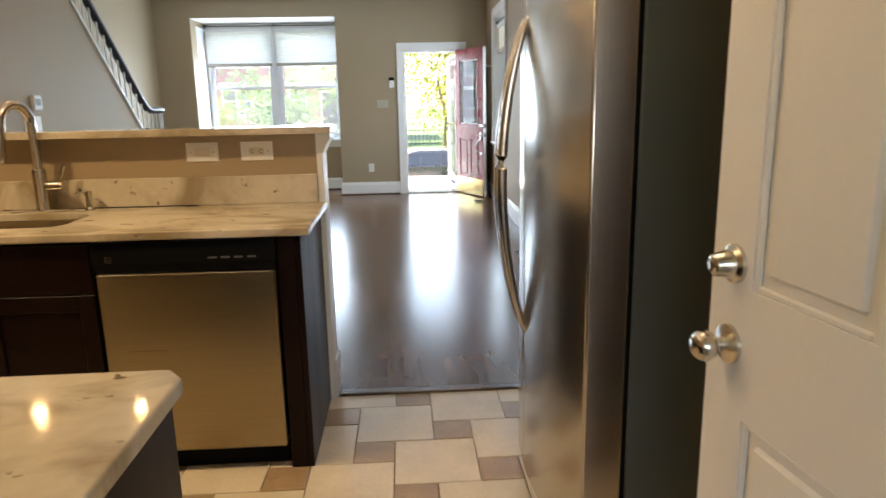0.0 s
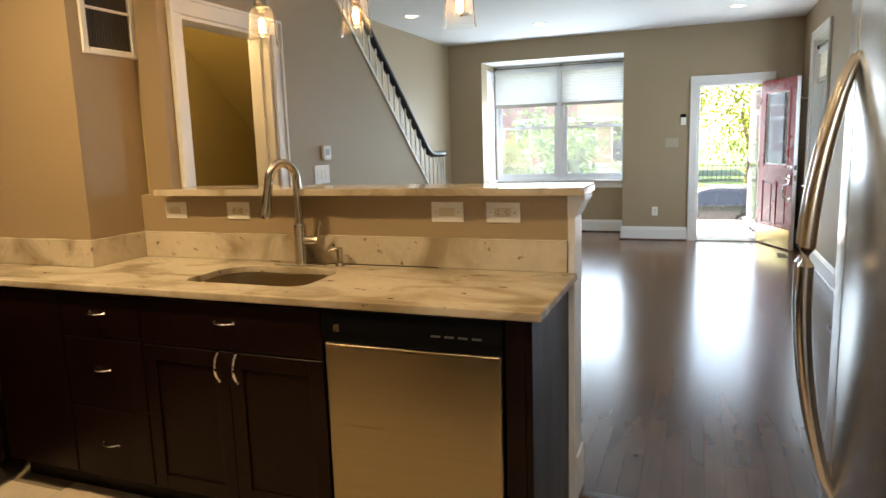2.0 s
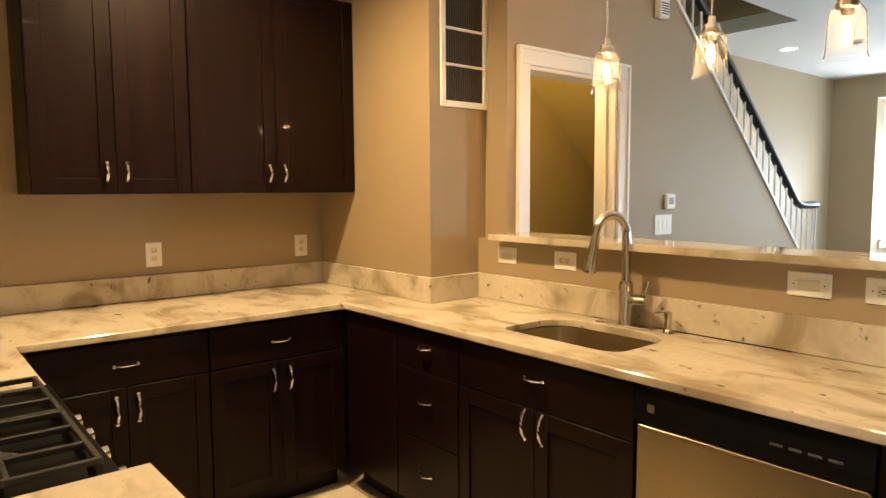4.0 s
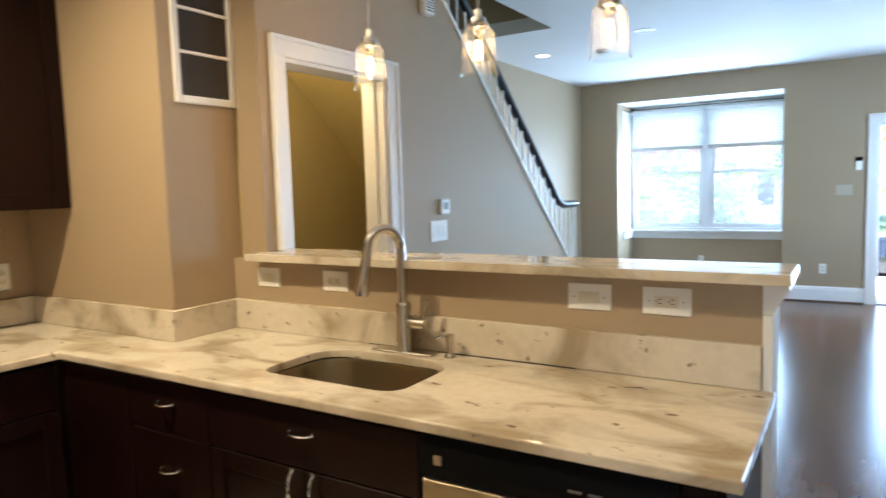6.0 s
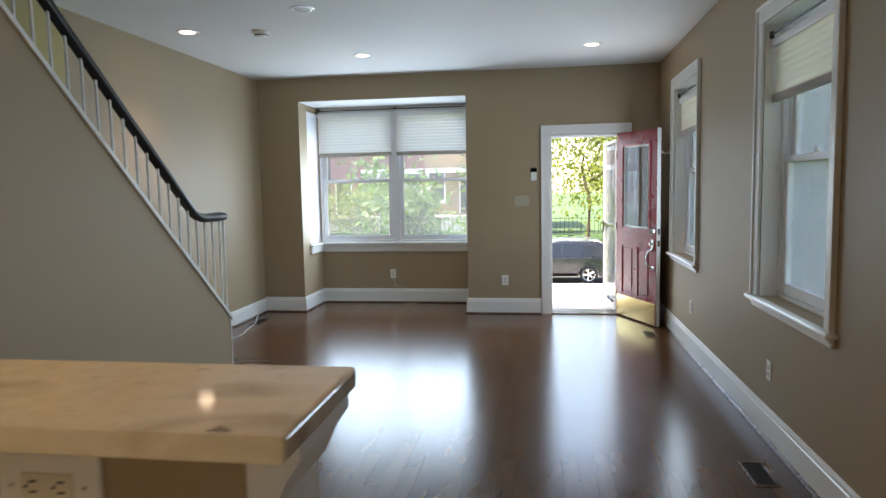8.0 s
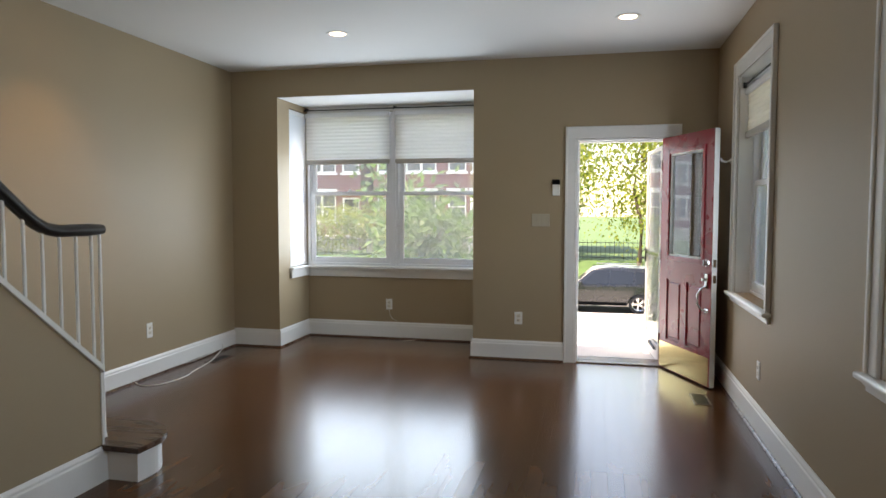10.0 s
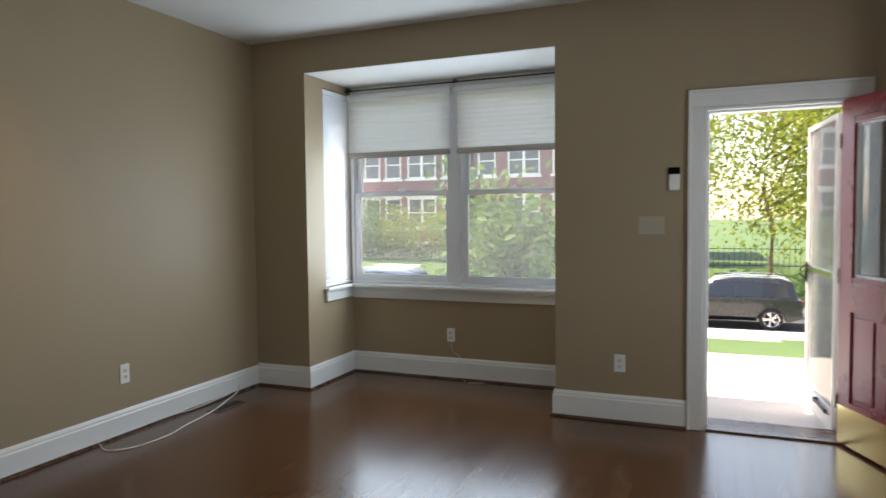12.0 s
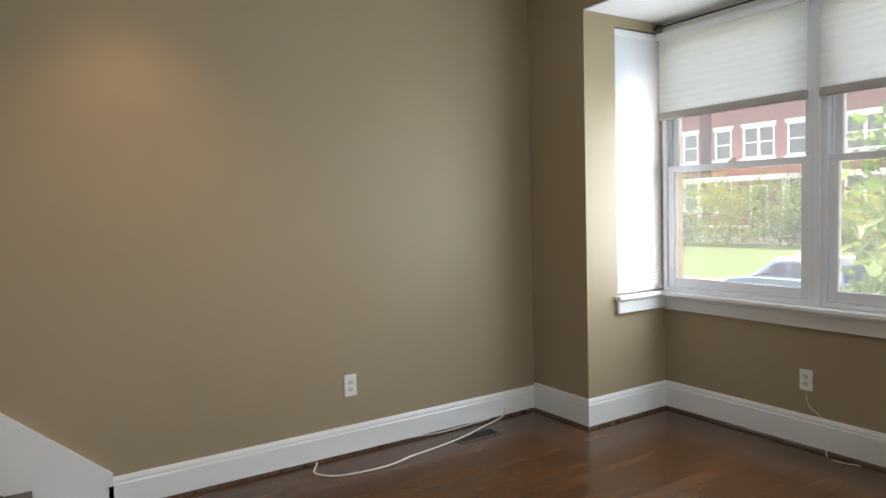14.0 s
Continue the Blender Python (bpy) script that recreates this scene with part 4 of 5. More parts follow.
def smoothed(points, n=6):
    p = [Vector(q) for q in points]
    out = []
    for i in range(len(p) - 1):
        a, b, c, e = p[max(i - 1, 0)], p[i], p[i + 1], p[min(i + 2, len(p) - 1)]
        for k in range(n):
            s = k / n
            out.append(0.5 * ((2 * b) + (c - a) * s + (2 * a - 5 * b + 4 * c - e) * s * s + (3 * b - a - 3 * c + e) * s ** 3))
    out.append(p[-1])
    return out


o = Vector((-3.1, 9.3, 0))
solo("loose_cable", sweep(bmesh.new(), [p - o for p in smoothed(pts)], 0.0045, 8), CABLE, pose(*o), "white coaxial cable lying loose along the baseboard", "cable", smooth=True)
pts = [(-3.325, 8.2, 0.022), (-3.325, 8.9, 0.02), (-3.318, 9.3, 0.022), (-3.312, 9.55, 0.012), (-3.318, 9.9, 0.02)]
solo("wall_cable", sweep(bmesh.new(), [p - o for p in smoothed(pts)], 0.003, 6), CABLE, pose(*o), "thin white cable running along the shoe moulding", "cable", smooth=True)
o = Vector((-1.85, 11.0, 0))
pts = [(-1.893, 11.02, 0.33), (-1.87, 11.015, 0.24), (-1.80, 11.005, 0.195), (-1.765, 11.0, 0.10), (-1.75, 10.97, 0.004), (-1.68, 10.94, 0.003), (-1.58, 10.97, 0.004)]
solo("thin_lead", sweep(bmesh.new(), [p - o for p in smoothed(pts)], 0.002, 6), CABLE, pose(*o), "thin white lead hanging from the bay outlet", "cable", smooth=True)


# ---- kitchen ----
CT = 0.918
setting("wall_knee", boxes((-2.329, -0.285, 3.235, 3.37, -0.006, 1.212)), PAINT, "greige half wall behind the peninsula", category="wall")
setting("baseboard", run(PROFILE, -0.285, 3.37, -2.17, 3.37, 0, 0), WHITE, "white moulded baseboard with a bead")
# white end board of the half wall, with a flared cap under the bar and a foot
end = thing("end_board", pose(-0.2845, 3.30, 0), "white end board of the half wall with a flared cap", "trim board")
part("board", boxes((0, 0.026, -0.078, 0.078, 0, 1.1265), bevel=0.003), WHITE, end)
bm = prism([(0, 1.127), (0, 1.2115), (0.062, 1.2115), (0.062, 1.19), (0.045, 1.165), (0.027, 1.127)], "y", -0.082, 0.10)
part("cap_moulding", bm, WHITE, end)
part("foot_block", boxes((0.0265, 0.038, -0.08, 0.078, 0, 0.185), bevel=0.004), WHITE, end)
bar = solo("bar_top", slab([(-2.178, 3.155), (-0.213, 3.155), (-0.213, 3.41), (-2.178, 3.41)], [], 0, 0.029), MARBLE, pose(0, 0, 1.2125), "cream marble raised bar top with brown veins", "bar top")
softened(bar, 0.006, 3)

# worktops, with the sink cut out
sx0, sx1, sy0, sy1 = -1.705, -1.165, 2.765, 3.112


def rounded(x0, x1, y0, y1, r, n=6, back=0.0):
    pts = []
    for cx, cy, a0, rr in ((x1 - r, y0 + r, -90, r), (x1 - r - back, y1 - r - back, 0, r + back), (x0 + r + back, y1 - r - back, 90, r + back), (x0 + r, y0 + r, 180, r)):
        pts += [(cx + rr * math.cos(radians(a0 + 90 * k / n)), cy + rr * math.sin(radians(a0 + 90 * k / n))) for k in range(n + 1)]
    return pts


outer = [(XL + 0.001, 0.582), (-2.005, 0.582), (-2.005, 1.285), (-2.595, 1.285), (-2.595, 2.615), (-0.250, 2.615), (-0.250, 3.233), (-2.329, 3.233), (-2.329, 2.929), (XL + 0.001, 2.929)]
wt = solo("worktop", slab(outer, [rounded(sx0, sx1, sy0, sy1, 0.07, 6, 0.05)], 0, 0.03), MARBLE, pose(0, 0, CT - 0.03), "cream marble worktop round the kitchen corner with brown veins", "worktop")
softened(wt, 0.006, 3)
w2 = solo("island_worktop", slab([(-1.215, 0.582), (-0.262, 0.582), (-0.262, 1.312), (-0.288, 1.345), (-1.215, 1.338)], [], 0, 0.03), MARBLE, pose(0, 0, CT - 0.02), "cream marble worktop beside the stove", "worktop")
softened(w2, 0.006, 3)
for nm, b in (("backsplash", (-2.3065, -0.286, 3.212, 3.2345)), ("backsplash", (XL + 0.0235, -2.3295, 2.907, 2.9295)), ("backsplash", (XL + 0.0005, XL + 0.023, 0.582, 2.9295)), ("backsplash", (-2.3295, -2.307, 2.907, 3.2345))):
    softened(solo(nm, boxes((b[0], b[1], b[2], b[3], 0, 0.122)), MARBLE, pose(0, 0, CT + 0.0005), "cream marble upstand with brown veins along the wall", "backsplash", "marble upstands"), 0.003)

# open joint between worktop and upstand behind the tap
setting("trim_joint", boxes((-1.60, -0.80, 3.2095, 3.2118, CT + 0.0003, CT + 0.004)), DARKSLOT, "dark open joint behind the tap", category="joint")

# sink
s = thing("kitchen_sink", pose((sx0 + sx1) / 2, (sy0 + sy1) / 2, CT - 0.24), "undermounted stainless steel single-bowl sink", "sink")
bm = bmesh.new()
rings = []
cx, cy = (sx0 + sx1) / 2, (sy0 + sy1) / 2
for grow, z in ((0.012, 0.2085), (-0.004, 0.2085), (-0.008, 0.19), (-0.018, 0.05), (-0.045, 0.012), (-0.10, 0.004)):
    rings.append([bm.verts.new((x - cx, y - cy, z)) for x, y in rounded(sx0 - grow, sx1 + grow, sy0 - grow, sy1 + grow, max(0.02, 0.07 + grow * 0.4), 6, 0.05)])
for a, b in zip(rings, rings[1:]):
    for i in range(len(a)):
        j = (i + 1) % len(a)
        bm.faces.new((a[i], a[j], b[j], b[i]))
bm.faces.new(rings[-1])
part("bowl", bm, STEEL_H, s, smooth=True)
part("drain", lathe(bmesh.new(), [(0.0005, 0.006), (0.03, 0.006), (0.042, 0.009), (0.045, 0.005)]), CHROME, s, smooth=True)

# tap
f = thing("kitchen_tap", pose(-1.408, 3.165, CT), "brushed nickel gooseneck tap with a pull-down head", "tap")
bm = boxes((-0.125, 0.125, -0.03, 0.03, 0, 0.008), bevel=0.0035)
part("base_plate", bm, NICKEL, f)
bm = lathe(bmesh.new(), [(0.0005, 0.008), (0.030, 0.008), (0.028, 0.016), (0.027, 0.02), (0.027, 0.165), (0.0245, 0.172), (0.019, 0.178)])
part("body", bm, NICKEL, f, smooth=True)
arch = [(0, 0, 0.17), (0, 0, 0.33)]
for a in range(0, 181, 15):
    arch.append((-0.027 * (1 - math.cos(radians(a))), -0.060 * (1 - math.cos(radians(a))), 0.355 + 0.078 * math.sin(radians(a))))
x1, y1, z1 = arch[-1]
arch.append((x1 - 0.006, y1 - 0.003, z1 - 0.04))
part("neck", sweep(bmesh.new(), arch, 0.018, 14), NICKEL, f, smooth=True)
hd = [(x1 - 0.006, y1 - 0.003, z1 - 0.04), (x1 - 0.012, y1 - 0.006, z1 - 0.075), (x1 - 0.02, y1 - 0.01, z1 - 0.125), (x1 - 0.022, y1 - 0.011, z1 - 0.14)]
part("spray_head", sweep(bmesh.new(), hd, [0.019, 0.021, 0.027, 0.025], 16), NICKEL, f, smooth=True)
bm = bmesh.new()
cyl(bm, (0.02, 0, 0.105), (0.09, 0, 0.105), 0.019, seg=16)
part("valve", bm, NICKEL, f, smooth=True)
part("lever", sweep(bmesh.new(), [(0.07, 0, 0.112), (0.085, -0.002, 0.14), (0.105, -0.006, 0.19)], [0.009, 0.008, 0.006], 10), NICKEL, f, smooth=True)
t = thing("soap_dispenser", pose(-1.225, 3.17, CT), "brushed nickel soap pump beside the tap", "soap dispenser")
part("body", lathe(bmesh.new(), [(0.0005, 0), (0.019, 0), (0.018, 0.008), (0.0125, 0.014), (0.0125, 0.055), (0.015, 0.06), (0.015, 0.078), (0.0005, 0.082)]), NICKEL, t, smooth=True)
part("spout", sweep(bmesh.new(), [(0, 0, 0.07), (-0.02, -0.018, 0.074), (-0.036, -0.03, 0.068)], 0.0055, 10), NICKEL, t, smooth=True)


def pull(parent, x, z, length, vertical, y=-0.002):
    """A bowed flat pull on a front at y; x across, z up."""
    n = 9
    pts = []
    for i in range(n):
        s = i / (n - 1)
        o = (s - 0.5) * length
        d = y - 0.004 - 0.024 * math.sin(math.pi * s) ** 0.6
        pts.append((x, d, z + o) if vertical else (x + o, d, z))
    bm = sweep(bmesh.new(), pts, 0.0065, 10, flat=0.6)
    for i in (0, -1):
        q = pts[i]
        cyl(bm, (q[0], y + 0.001, q[2]), (q[0], y - 0.007, q[2]), 0.0075, seg=10)
    return part("handle", bm, CHROME, parent, "bowed chrome pull", smooth=True)


def shaker(parent, name, x0, x1, z0, z1, frame=0.058):
    """A framed front with a sunk panel, its face at y = -0.02."""
    bm = boxes((x0, x0 + frame, -0.02, -0.001, z0, z1), (x1 - frame, x1, -0.02, -0.001, z0, z1), (x0 + frame, x1 - frame, -0.02, -0.001, z0, z0 + frame), (x0 + frame, x1 - frame, -0.02, -0.001, z1 - frame, z1), bevel=0.0015)
    box(bm, x0 + frame - 0.001, x1 - frame + 0.001, -0.012, -0.002, z0 + frame - 0.001, z1 - frame + 0.001)
    return part(name, bm, ESPRESSO, parent)


def slab_front(parent, name, x0, x1, z0, z1):
    return part(name, boxes((x0, x1, -0.02, -0.001, z0, z1), bevel=0.002), ESPRESSO, parent)


def base_cabinet(m, w, layout, label, group="base cabinets", depth=0.57, lift=0.0):
    """A base unit: x across its front from 0 to w, y into it, z up."""
    c = thing("base_cabinet", m, label, "cabinet", group)
    part("body", boxes((0, 0.018, 0, depth, 0.10, 0.882), (w - 0.018, w, 0, depth, 0.10, 0.882), (0.018, w - 0.018, 0, depth, 0.10, 0.118), (0.018, w - 0.018, depth - 0.01, depth, 0.118, 0.882), (0.018, w - 0.018, 0, 0.02, 0.862, 0.882)), ESPRESSO, c)
    part("toe_kick", boxes((0, w, 0.06, 0.075, 0, 0.10)), ESPRESSO, c)
    g = 0.002
    if layout == "drawers":
        for z0, z1, hz in ((0.70, 0.872, 0.802), (0.41, 0.696, 0.574), (0.112, 0.406, 0.262)):
            d = slab_front(c, "drawer", g, w - g, z0, z1)
            pull(d, w / 2, hz, 0.075, False, -0.02)
    elif layout == "doors":
        d = slab_front(c, "drawer", g, w - g, 0.70, 0.872)
        pull(d, w / 2, 0.783 + lift * 0.7, 0.085, False, -0.02)
        for x0, x1, hx in ((g, w / 2 - 0.0015, w / 2 - 0.04), (w / 2 + 0.0015, w - g, w / 2 + 0.04)):
            d = shaker(c, "door", x0, x1, 0.112, 0.694)
            pull(d, hx, 0.608 + lift, 0.105, True, -0.02)
    else:
        slab_front(c, "filler", g, w - g, 0.112, 0.872)
    return c


FACE_E = 90  # a front that looks towards +x
m = lambda x, y, a: pose(x, y, 0, 0, 0, a)
base_cabinet(m(-2.64, 1.32, FACE_E), 0.648, "doors", "espresso base cabinet with one drawer over two doors", depth=0.70)
base_cabinet(m(-2.64, 1.97, FACE_E), 0.648, "doors", "espresso base cabinet with one drawer over two doors", depth=0.70)
base_cabinet(m(-2.617, 2.66, 0), 0.405, "filler", "espresso blind corner panel of the base cabinets")
base_cabinet(m(-2.21, 2.66, 0), 0.408, "drawers", "espresso base cabinet with three drawers")
base_cabinet(m(-1.80, 2.66, 0), 0.797, "doors", "espresso sink cabinet with a false drawer over two doors", lift=0.03)
base_cabinet(m(-1.225, 1.275, 180), 0.77, "doors", "espresso base cabinet in the corner by the stove", depth=0.66).matrix_basis = m(-2.008, 1.262, 180)
base_cabinet(m(-0.295, 1.262, 180), 0.915, "doors", "espresso base cabinet under the short worktop", depth=0.66)
ep = thing("end_cabinet", pose(-0.2945, 0.588, 0), "espresso end of the short cabinet run", "cabinet", "cabinet ends")
part("side_panel", boxes((0, 0.02, 0.0, 0.705, 0, 0.903), bevel=0.002), ESPRESSO, ep)
ep = thing("end_cabinet", pose(-0.366, 2.655, 0), "narrow espresso unit closing the peninsula", "cabinet", "cabinet ends")
part("side_panel", boxes((0.064, 0.084, -0.02, 0.575, 0, 0.882), bevel=0.002), ESPRESSO, ep)
part("face_stile", boxes((0, 0.0635, -0.02, 0.0, 0, 0.882), bevel=0.002), ESPRESSO, ep)

# dishwasher
d = thing("dishwasher", pose(-1.0, 2.655, 0), "stainless dishwasher with a black control strip", "dishwasher")
part("tub", boxes((0.01, 0.62, 0.01, 0.56, 0.10, 0.875)), BLACKGLOSS, d)
part("door_panel", boxes((0.012, 0.622, -0.028, 0.009, 0.092, 0.770), bevel=0.005), STEEL_H, d, "brushed stainless door")
bm = prism([(-0.03, 0.774), (-0.034, 0.806), (-0.022, 0.880), (0.009, 0.880), (0.009, 0.774)], "x", 0.006, 0.63)
part("control_strip", bm, BLACKGLOSS, d, "black control strip")
part("badge", boxes((0.053, 0.076, -0.0352, -0.032, 0.811, 0.836)), NICKEL, d)
part("buttons", boxes(*[(0.40 + i * 0.045, 0.43 + i * 0.045, -0.0352, -0.033, 0.818, 0.824) for i in range(4)]), shade("dark_grey_print", (0.10, 0.10, 0.10), 0.4), d)
part("toe_panel", boxes((0.006, 0.63, 0.03, 0.045, 0, 0.08)), BLACKGLOSS, d)


# wall cabinets
def wall_cabinet(y0, y1, split, label):
    w = y1 - y0
    c = thing("wall_cabinet", pose(-3.0, y0, 1.443, 0, 0, 90), label, "cabinet", "wall cabinets")
    part("body", boxes((0, w, 0, 0.349, 0, 1.0)), ESPRESSO, c)
    for x0, x1, hx in ((0.002, split - y0 - 0.0015, split - y0 - 0.04), (split - y0 + 0.0015, w - 0.002, split - y0 + 0.04)):
        dd = shaker(c, "door", x0, x1, 0.004, 0.996, 0.062)
        pull(dd, hx, 0.095, 0.075, True, -0.02)


wall_cabinet(1.415, 2.048, 1.735, "espresso wall cabinet with two framed doors")
wall_cabinet(2.052, 2.9285, 2.474, "wide espresso wall cabinet with two framed doors")

# gas stove
r = thing("gas_stove", pose(-1.612, 0.60, 0), "stainless gas stove with black cast-iron grates", "stove")
part("body", boxes((-0.38, 0.38, 0, 0.66, 0.03, 0.895), bevel=0.004), STEEL, r)
part("cooktop", boxes((-0.383, 0.383, 0.0, 0.69, 0.8955, 0.918), bevel=0.005), BLACKGLOSS, r, "black enamel cooktop")
part("oven_door", boxes((-0.37, 0.37, 0.6605, 0.695, 0.20, 0.72), bevel=0.006), STEEL, r)
part("oven_window", boxes((-0.25, 0.25, 0.6955, 0.699, 0.33, 0.60)), BLACKGLOSS, r)
bm = bmesh.new()
cyl(bm, (-0.33, 0.745, 0.685), (0.33, 0.745, 0.685), 0.012, seg=14)
for x in (-0.30, 0.30):
    cyl(bm, (x, 0.69, 0.685), (x, 0.745, 0.685), 0.009, seg=10)
part("oven_handle", bm, CHROME, r, smooth=True)
bm = prism([(0.6605, 0.74), (0.72, 0.74), (0.70, 0.895), (0.6605, 0.895)], "x", -0.38, 0.38)
part("control_panel", bm, STEEL, r)
for x in (-0.30, -0.16, 0.0, 0.16, 0.30):
    bm = bmesh.new()
    cyl(bm, (x, 0.708, 0.818), (x, 0.726, 0.82), 0.026, 0.024, 20)
    cyl(bm, (x, 0.726, 0.82), (x, 0.75, 0.824), 0.019, 0.017, 20)
    part("knob", bm, CHROME, r, "chrome burner knob", smooth=True)
for x in (-0.19, 0.19):
    for y in (0.18, 0.50):
        b = part("burner", lathe(bmesh.new(), [(0.0005, 0.934), (0.03, 0.934), (0.035, 0.928), (0.048, 0.926), (0.05, 0.918)], pose(x, y, 0)), IRON, r, smooth=True)
for x0 in (-0.37, 0.005):
    bm = bmesh.new()
    for x in (0.0, 0.12, 0.245, 0.355):
        box(bm, x0 + x, x0 + x + 0.012, 0.03, 0.66, 0.936, 0.95, 0.002)
    for y in (0.03, 0.18, 0.34, 0.50, 0.648):
        box(bm, x0 + 0.0125, x0 + 0.3545, y, y + 0.012, 0.9365, 0.9495, 0.002)
    for x in (0.0, 0.355):
        for y in (0.03, 0.648):
            box(bm, x0 + x, x0 + x + 0.012, y, y + 0.012, 0.9185, 0.936)
    part("grate", bm, IRON, r, "black cast-iron grate")


# fridge: two bowed doors and long bowed handles, facing -x
def fridge():
    m = pose(0.635, 1.90, 0)
    t = thing("fridge", m, "stainless two-door fridge with dark grey sides", "fridge")
    part("cabinet", boxes((0.012, 0.64, 0, 0.91, 0.02, 1.755), bevel=0.004), CABSIDE, t, "dark grey textured cabinet")
    part("gasket", boxes((0.0, 0.0115, 0.006, 0.904, 0.10, 1.75)), BLACKGLOSS, t)
    for y0, y1 in ((0.0, 0.502), (0.508, 0.91)):
        n = 14
        out = [(0.0, y0), (0.0, y1)]
        for i in range(n + 1):
            y = y1 + (y0 - y1) * i / n
            u = (y - 0.455) / 0.455
            out.append((-0.105 - 0.066 * (1 - u * u), y))
        dd = part("door", slab(out, [], 0.105, 1.76), STEEL, t, "bowed stainless door", smooth=True)
        softened(dd, 0.006, 2)
        yh = y1 - 0.024 if y0 == 0.0 else y0 + 0.024
        pts, rad = [], []
        for i in range(25):
            s = i / 24
            pts.append((-0.168 - 0.080 * math.sin(math.pi * s) ** 0.75, yh, 0.60 + 0.97 * s))
            rad.append(0.010 + 0.010 * math.sin(math.pi * s) ** 0.5)
        bm = sweep(bmesh.new(), pts, rad, 12, flat=0.85)
        part("handle", bm, STEEL, dd, "long bowed steel handle", smooth=True)
    part("toe_grille", boxes((0.0, 0.02, 0.01, 0.90, 0.02, 0.095)), BLACKGLOSS, t)
    part("hinge_cover", boxes((-0.04, 0.08, 0.02, 0.08, 1.7605, 1.785), (-0.04, 0.08, 0.83, 0.89, 1.7605, 1.785), bevel=0.006), BLACKGLOSS, t)


fridge()


# back door, standing open
def back_door():
    m = pose(0.704, 0.615, 0.008, 0, 0, 96.2)
    d = new("door_kitchen")
    d.matrix_basis = m
    tagged(d, "white six-panel kitchen door standing open", "door", kind="structure")
    w, h, t = 0.815, 2.03, 0.04
    cols = ((0.115, 0.365), (0.455, 0.705))
    rows = ((0.20, 0.800), (1.022, 1.60), (1.70, 1.92))
    bm = boxes((0, 0.115, -t, 0, 0, h), (0.705, w, -t, 0, 0, h), (0.365, 0.455, -t, 0, 0, h))
    for x0, x1 in cols:
        for z0, z1 in ((0, 0.20), (0.800, 1.022), (1.60, 1.70), (1.92, h)):
            box(bm, x0, x1, -t, 0, z0, z1)
        for z0, z1 in rows:
            box(bm, x0, x1, -t + 0.010, -0.010, z0, z1)
    part("leaf", bm, WHITE, d)
    for x0, x1 in cols:
        for z0, z1 in rows:
            part("raised_panel", boxes((x0 + 0.028, x1 - 0.028, -t + 0.003, -0.003, z0 + 0.028, z1 - 0.028), bevel=0.007), WHITE, d)
            part("panel_mould", boxes((x0, x0 + 0.012, -0.0098, -0.002, z0, z1), (x1 - 0.012, x1, -0.0098, -0.002, z0, z1), (x0 + 0.012, x1 - 0.012, -0.0098, -0.002, z0, z0 + 0.012), (x0 + 0.012, x1 - 0.012, -0.0098, -0.002, z1 - 0.012, z1), bevel=0.003), WHITE, d)
    # the visible face looks back to the room
    k = w - 0.062
    bm = lathe(bmesh.new(), [(0.0005, 0.042), (0.013, 0.042), (0.018, 0.038), (0.024, 0.012), (0.032, 0.006), (0.033, 0.0)], Matrix.Translation((k, 0, 1.056)) @ Matrix.Rotation(radians(-90), 4, "X"))
    part("deadbolt", bm, NICKEL, d, "satin nickel deadbolt", smooth=True)
    bm = lathe(bmesh.new(), [(0.0005, 0.066), (0.014, 0.065), (0.024, 0.058), (0.0275, 0.046), (0.023, 0.034), (0.0125, 0.027), (0.0115, 0.014), (0.02, 0.010), (0.033, 0.006), (0.034, 0.0)], Matrix.Translation((k, 0, 0.918)) @ Matrix.Rotation(radians(-90), 4, "X"))
    part("door_knob", bm, NICKEL, d, "satin nickel round knob", smooth=True)


back_door()
setting("trim_back_door", boxes((-0.2195, -0.20, 0.301, 0.579, 0, 2.059), (0.72 - 0.001, 0.7195, 0.301, 0.579, 0, 2.059), (-0.20, 0.719, 0.301, 0.579, 2.04, 2.0595)), WHITE, "white jamb of the kitchen door", category="trim")

# duct grille on the chase
g = thing("return_air_grille", pose(-2.329, 3.138, 1.843), "white framed return air grille with dark slots", "air grille")
part("frame", boxes((0, 0.016, -0.148, -0.120, 0, 0.90), (0, 0.016, 0.120, 0.148, 0, 0.90), (0, 0.016, -0.12, 0.12, 0, 0.03), (0, 0.016, -0.12, 0.12, 0.87, 0.90), bevel=0.003), WHITE, g)
part("backing", boxes((0.0005, 0.002, -0.12, 0.12, 0.03, 0.87)), DARKSLOT, g)
for i in range(1, 5):
    part("cross_bar", boxes((0.0025, 0.014, -0.12, 0.12, 0.03 + i * 0.168 - 0.006, 0.03 + i * 0.168 + 0.006), bevel=0.002), WHITE, g)
FIN = mesh_of("fin", boxes((0.0022, 0.006, 0, 0.003, 0.03, 0.87)), shade("grille_grey", (0.09, 0.075, 0.06), 0.5))
for i in range(17):
    ob = new("fin", FIN)
    ob.parent = g
    ob.matrix_basis = pose(0, -0.112 + i * 0.014, 0)

# plates over the worktops
for x in (-2.122, -1.768):
    plate("worktop_switch" if x < -2 else "worktop_outlet", on_wall(x, 3.235, 1.14, "-y"), 0.122, 0.078, "white horizontal " + ("switch" if x < -2 else "outlet") + " plate on the half wall", "outlet" if x > -2 else "light switch", "wide_switch" if x < -2 else "wide_outlet", "half wall plates")
plate("worktop_switch", on_wall(-0.763, 3.235, 1.142, "-y"), 0.135, 0.080, "white horizontal switch plate on the half wall", "light switch", "wide_switch", "half wall plates")
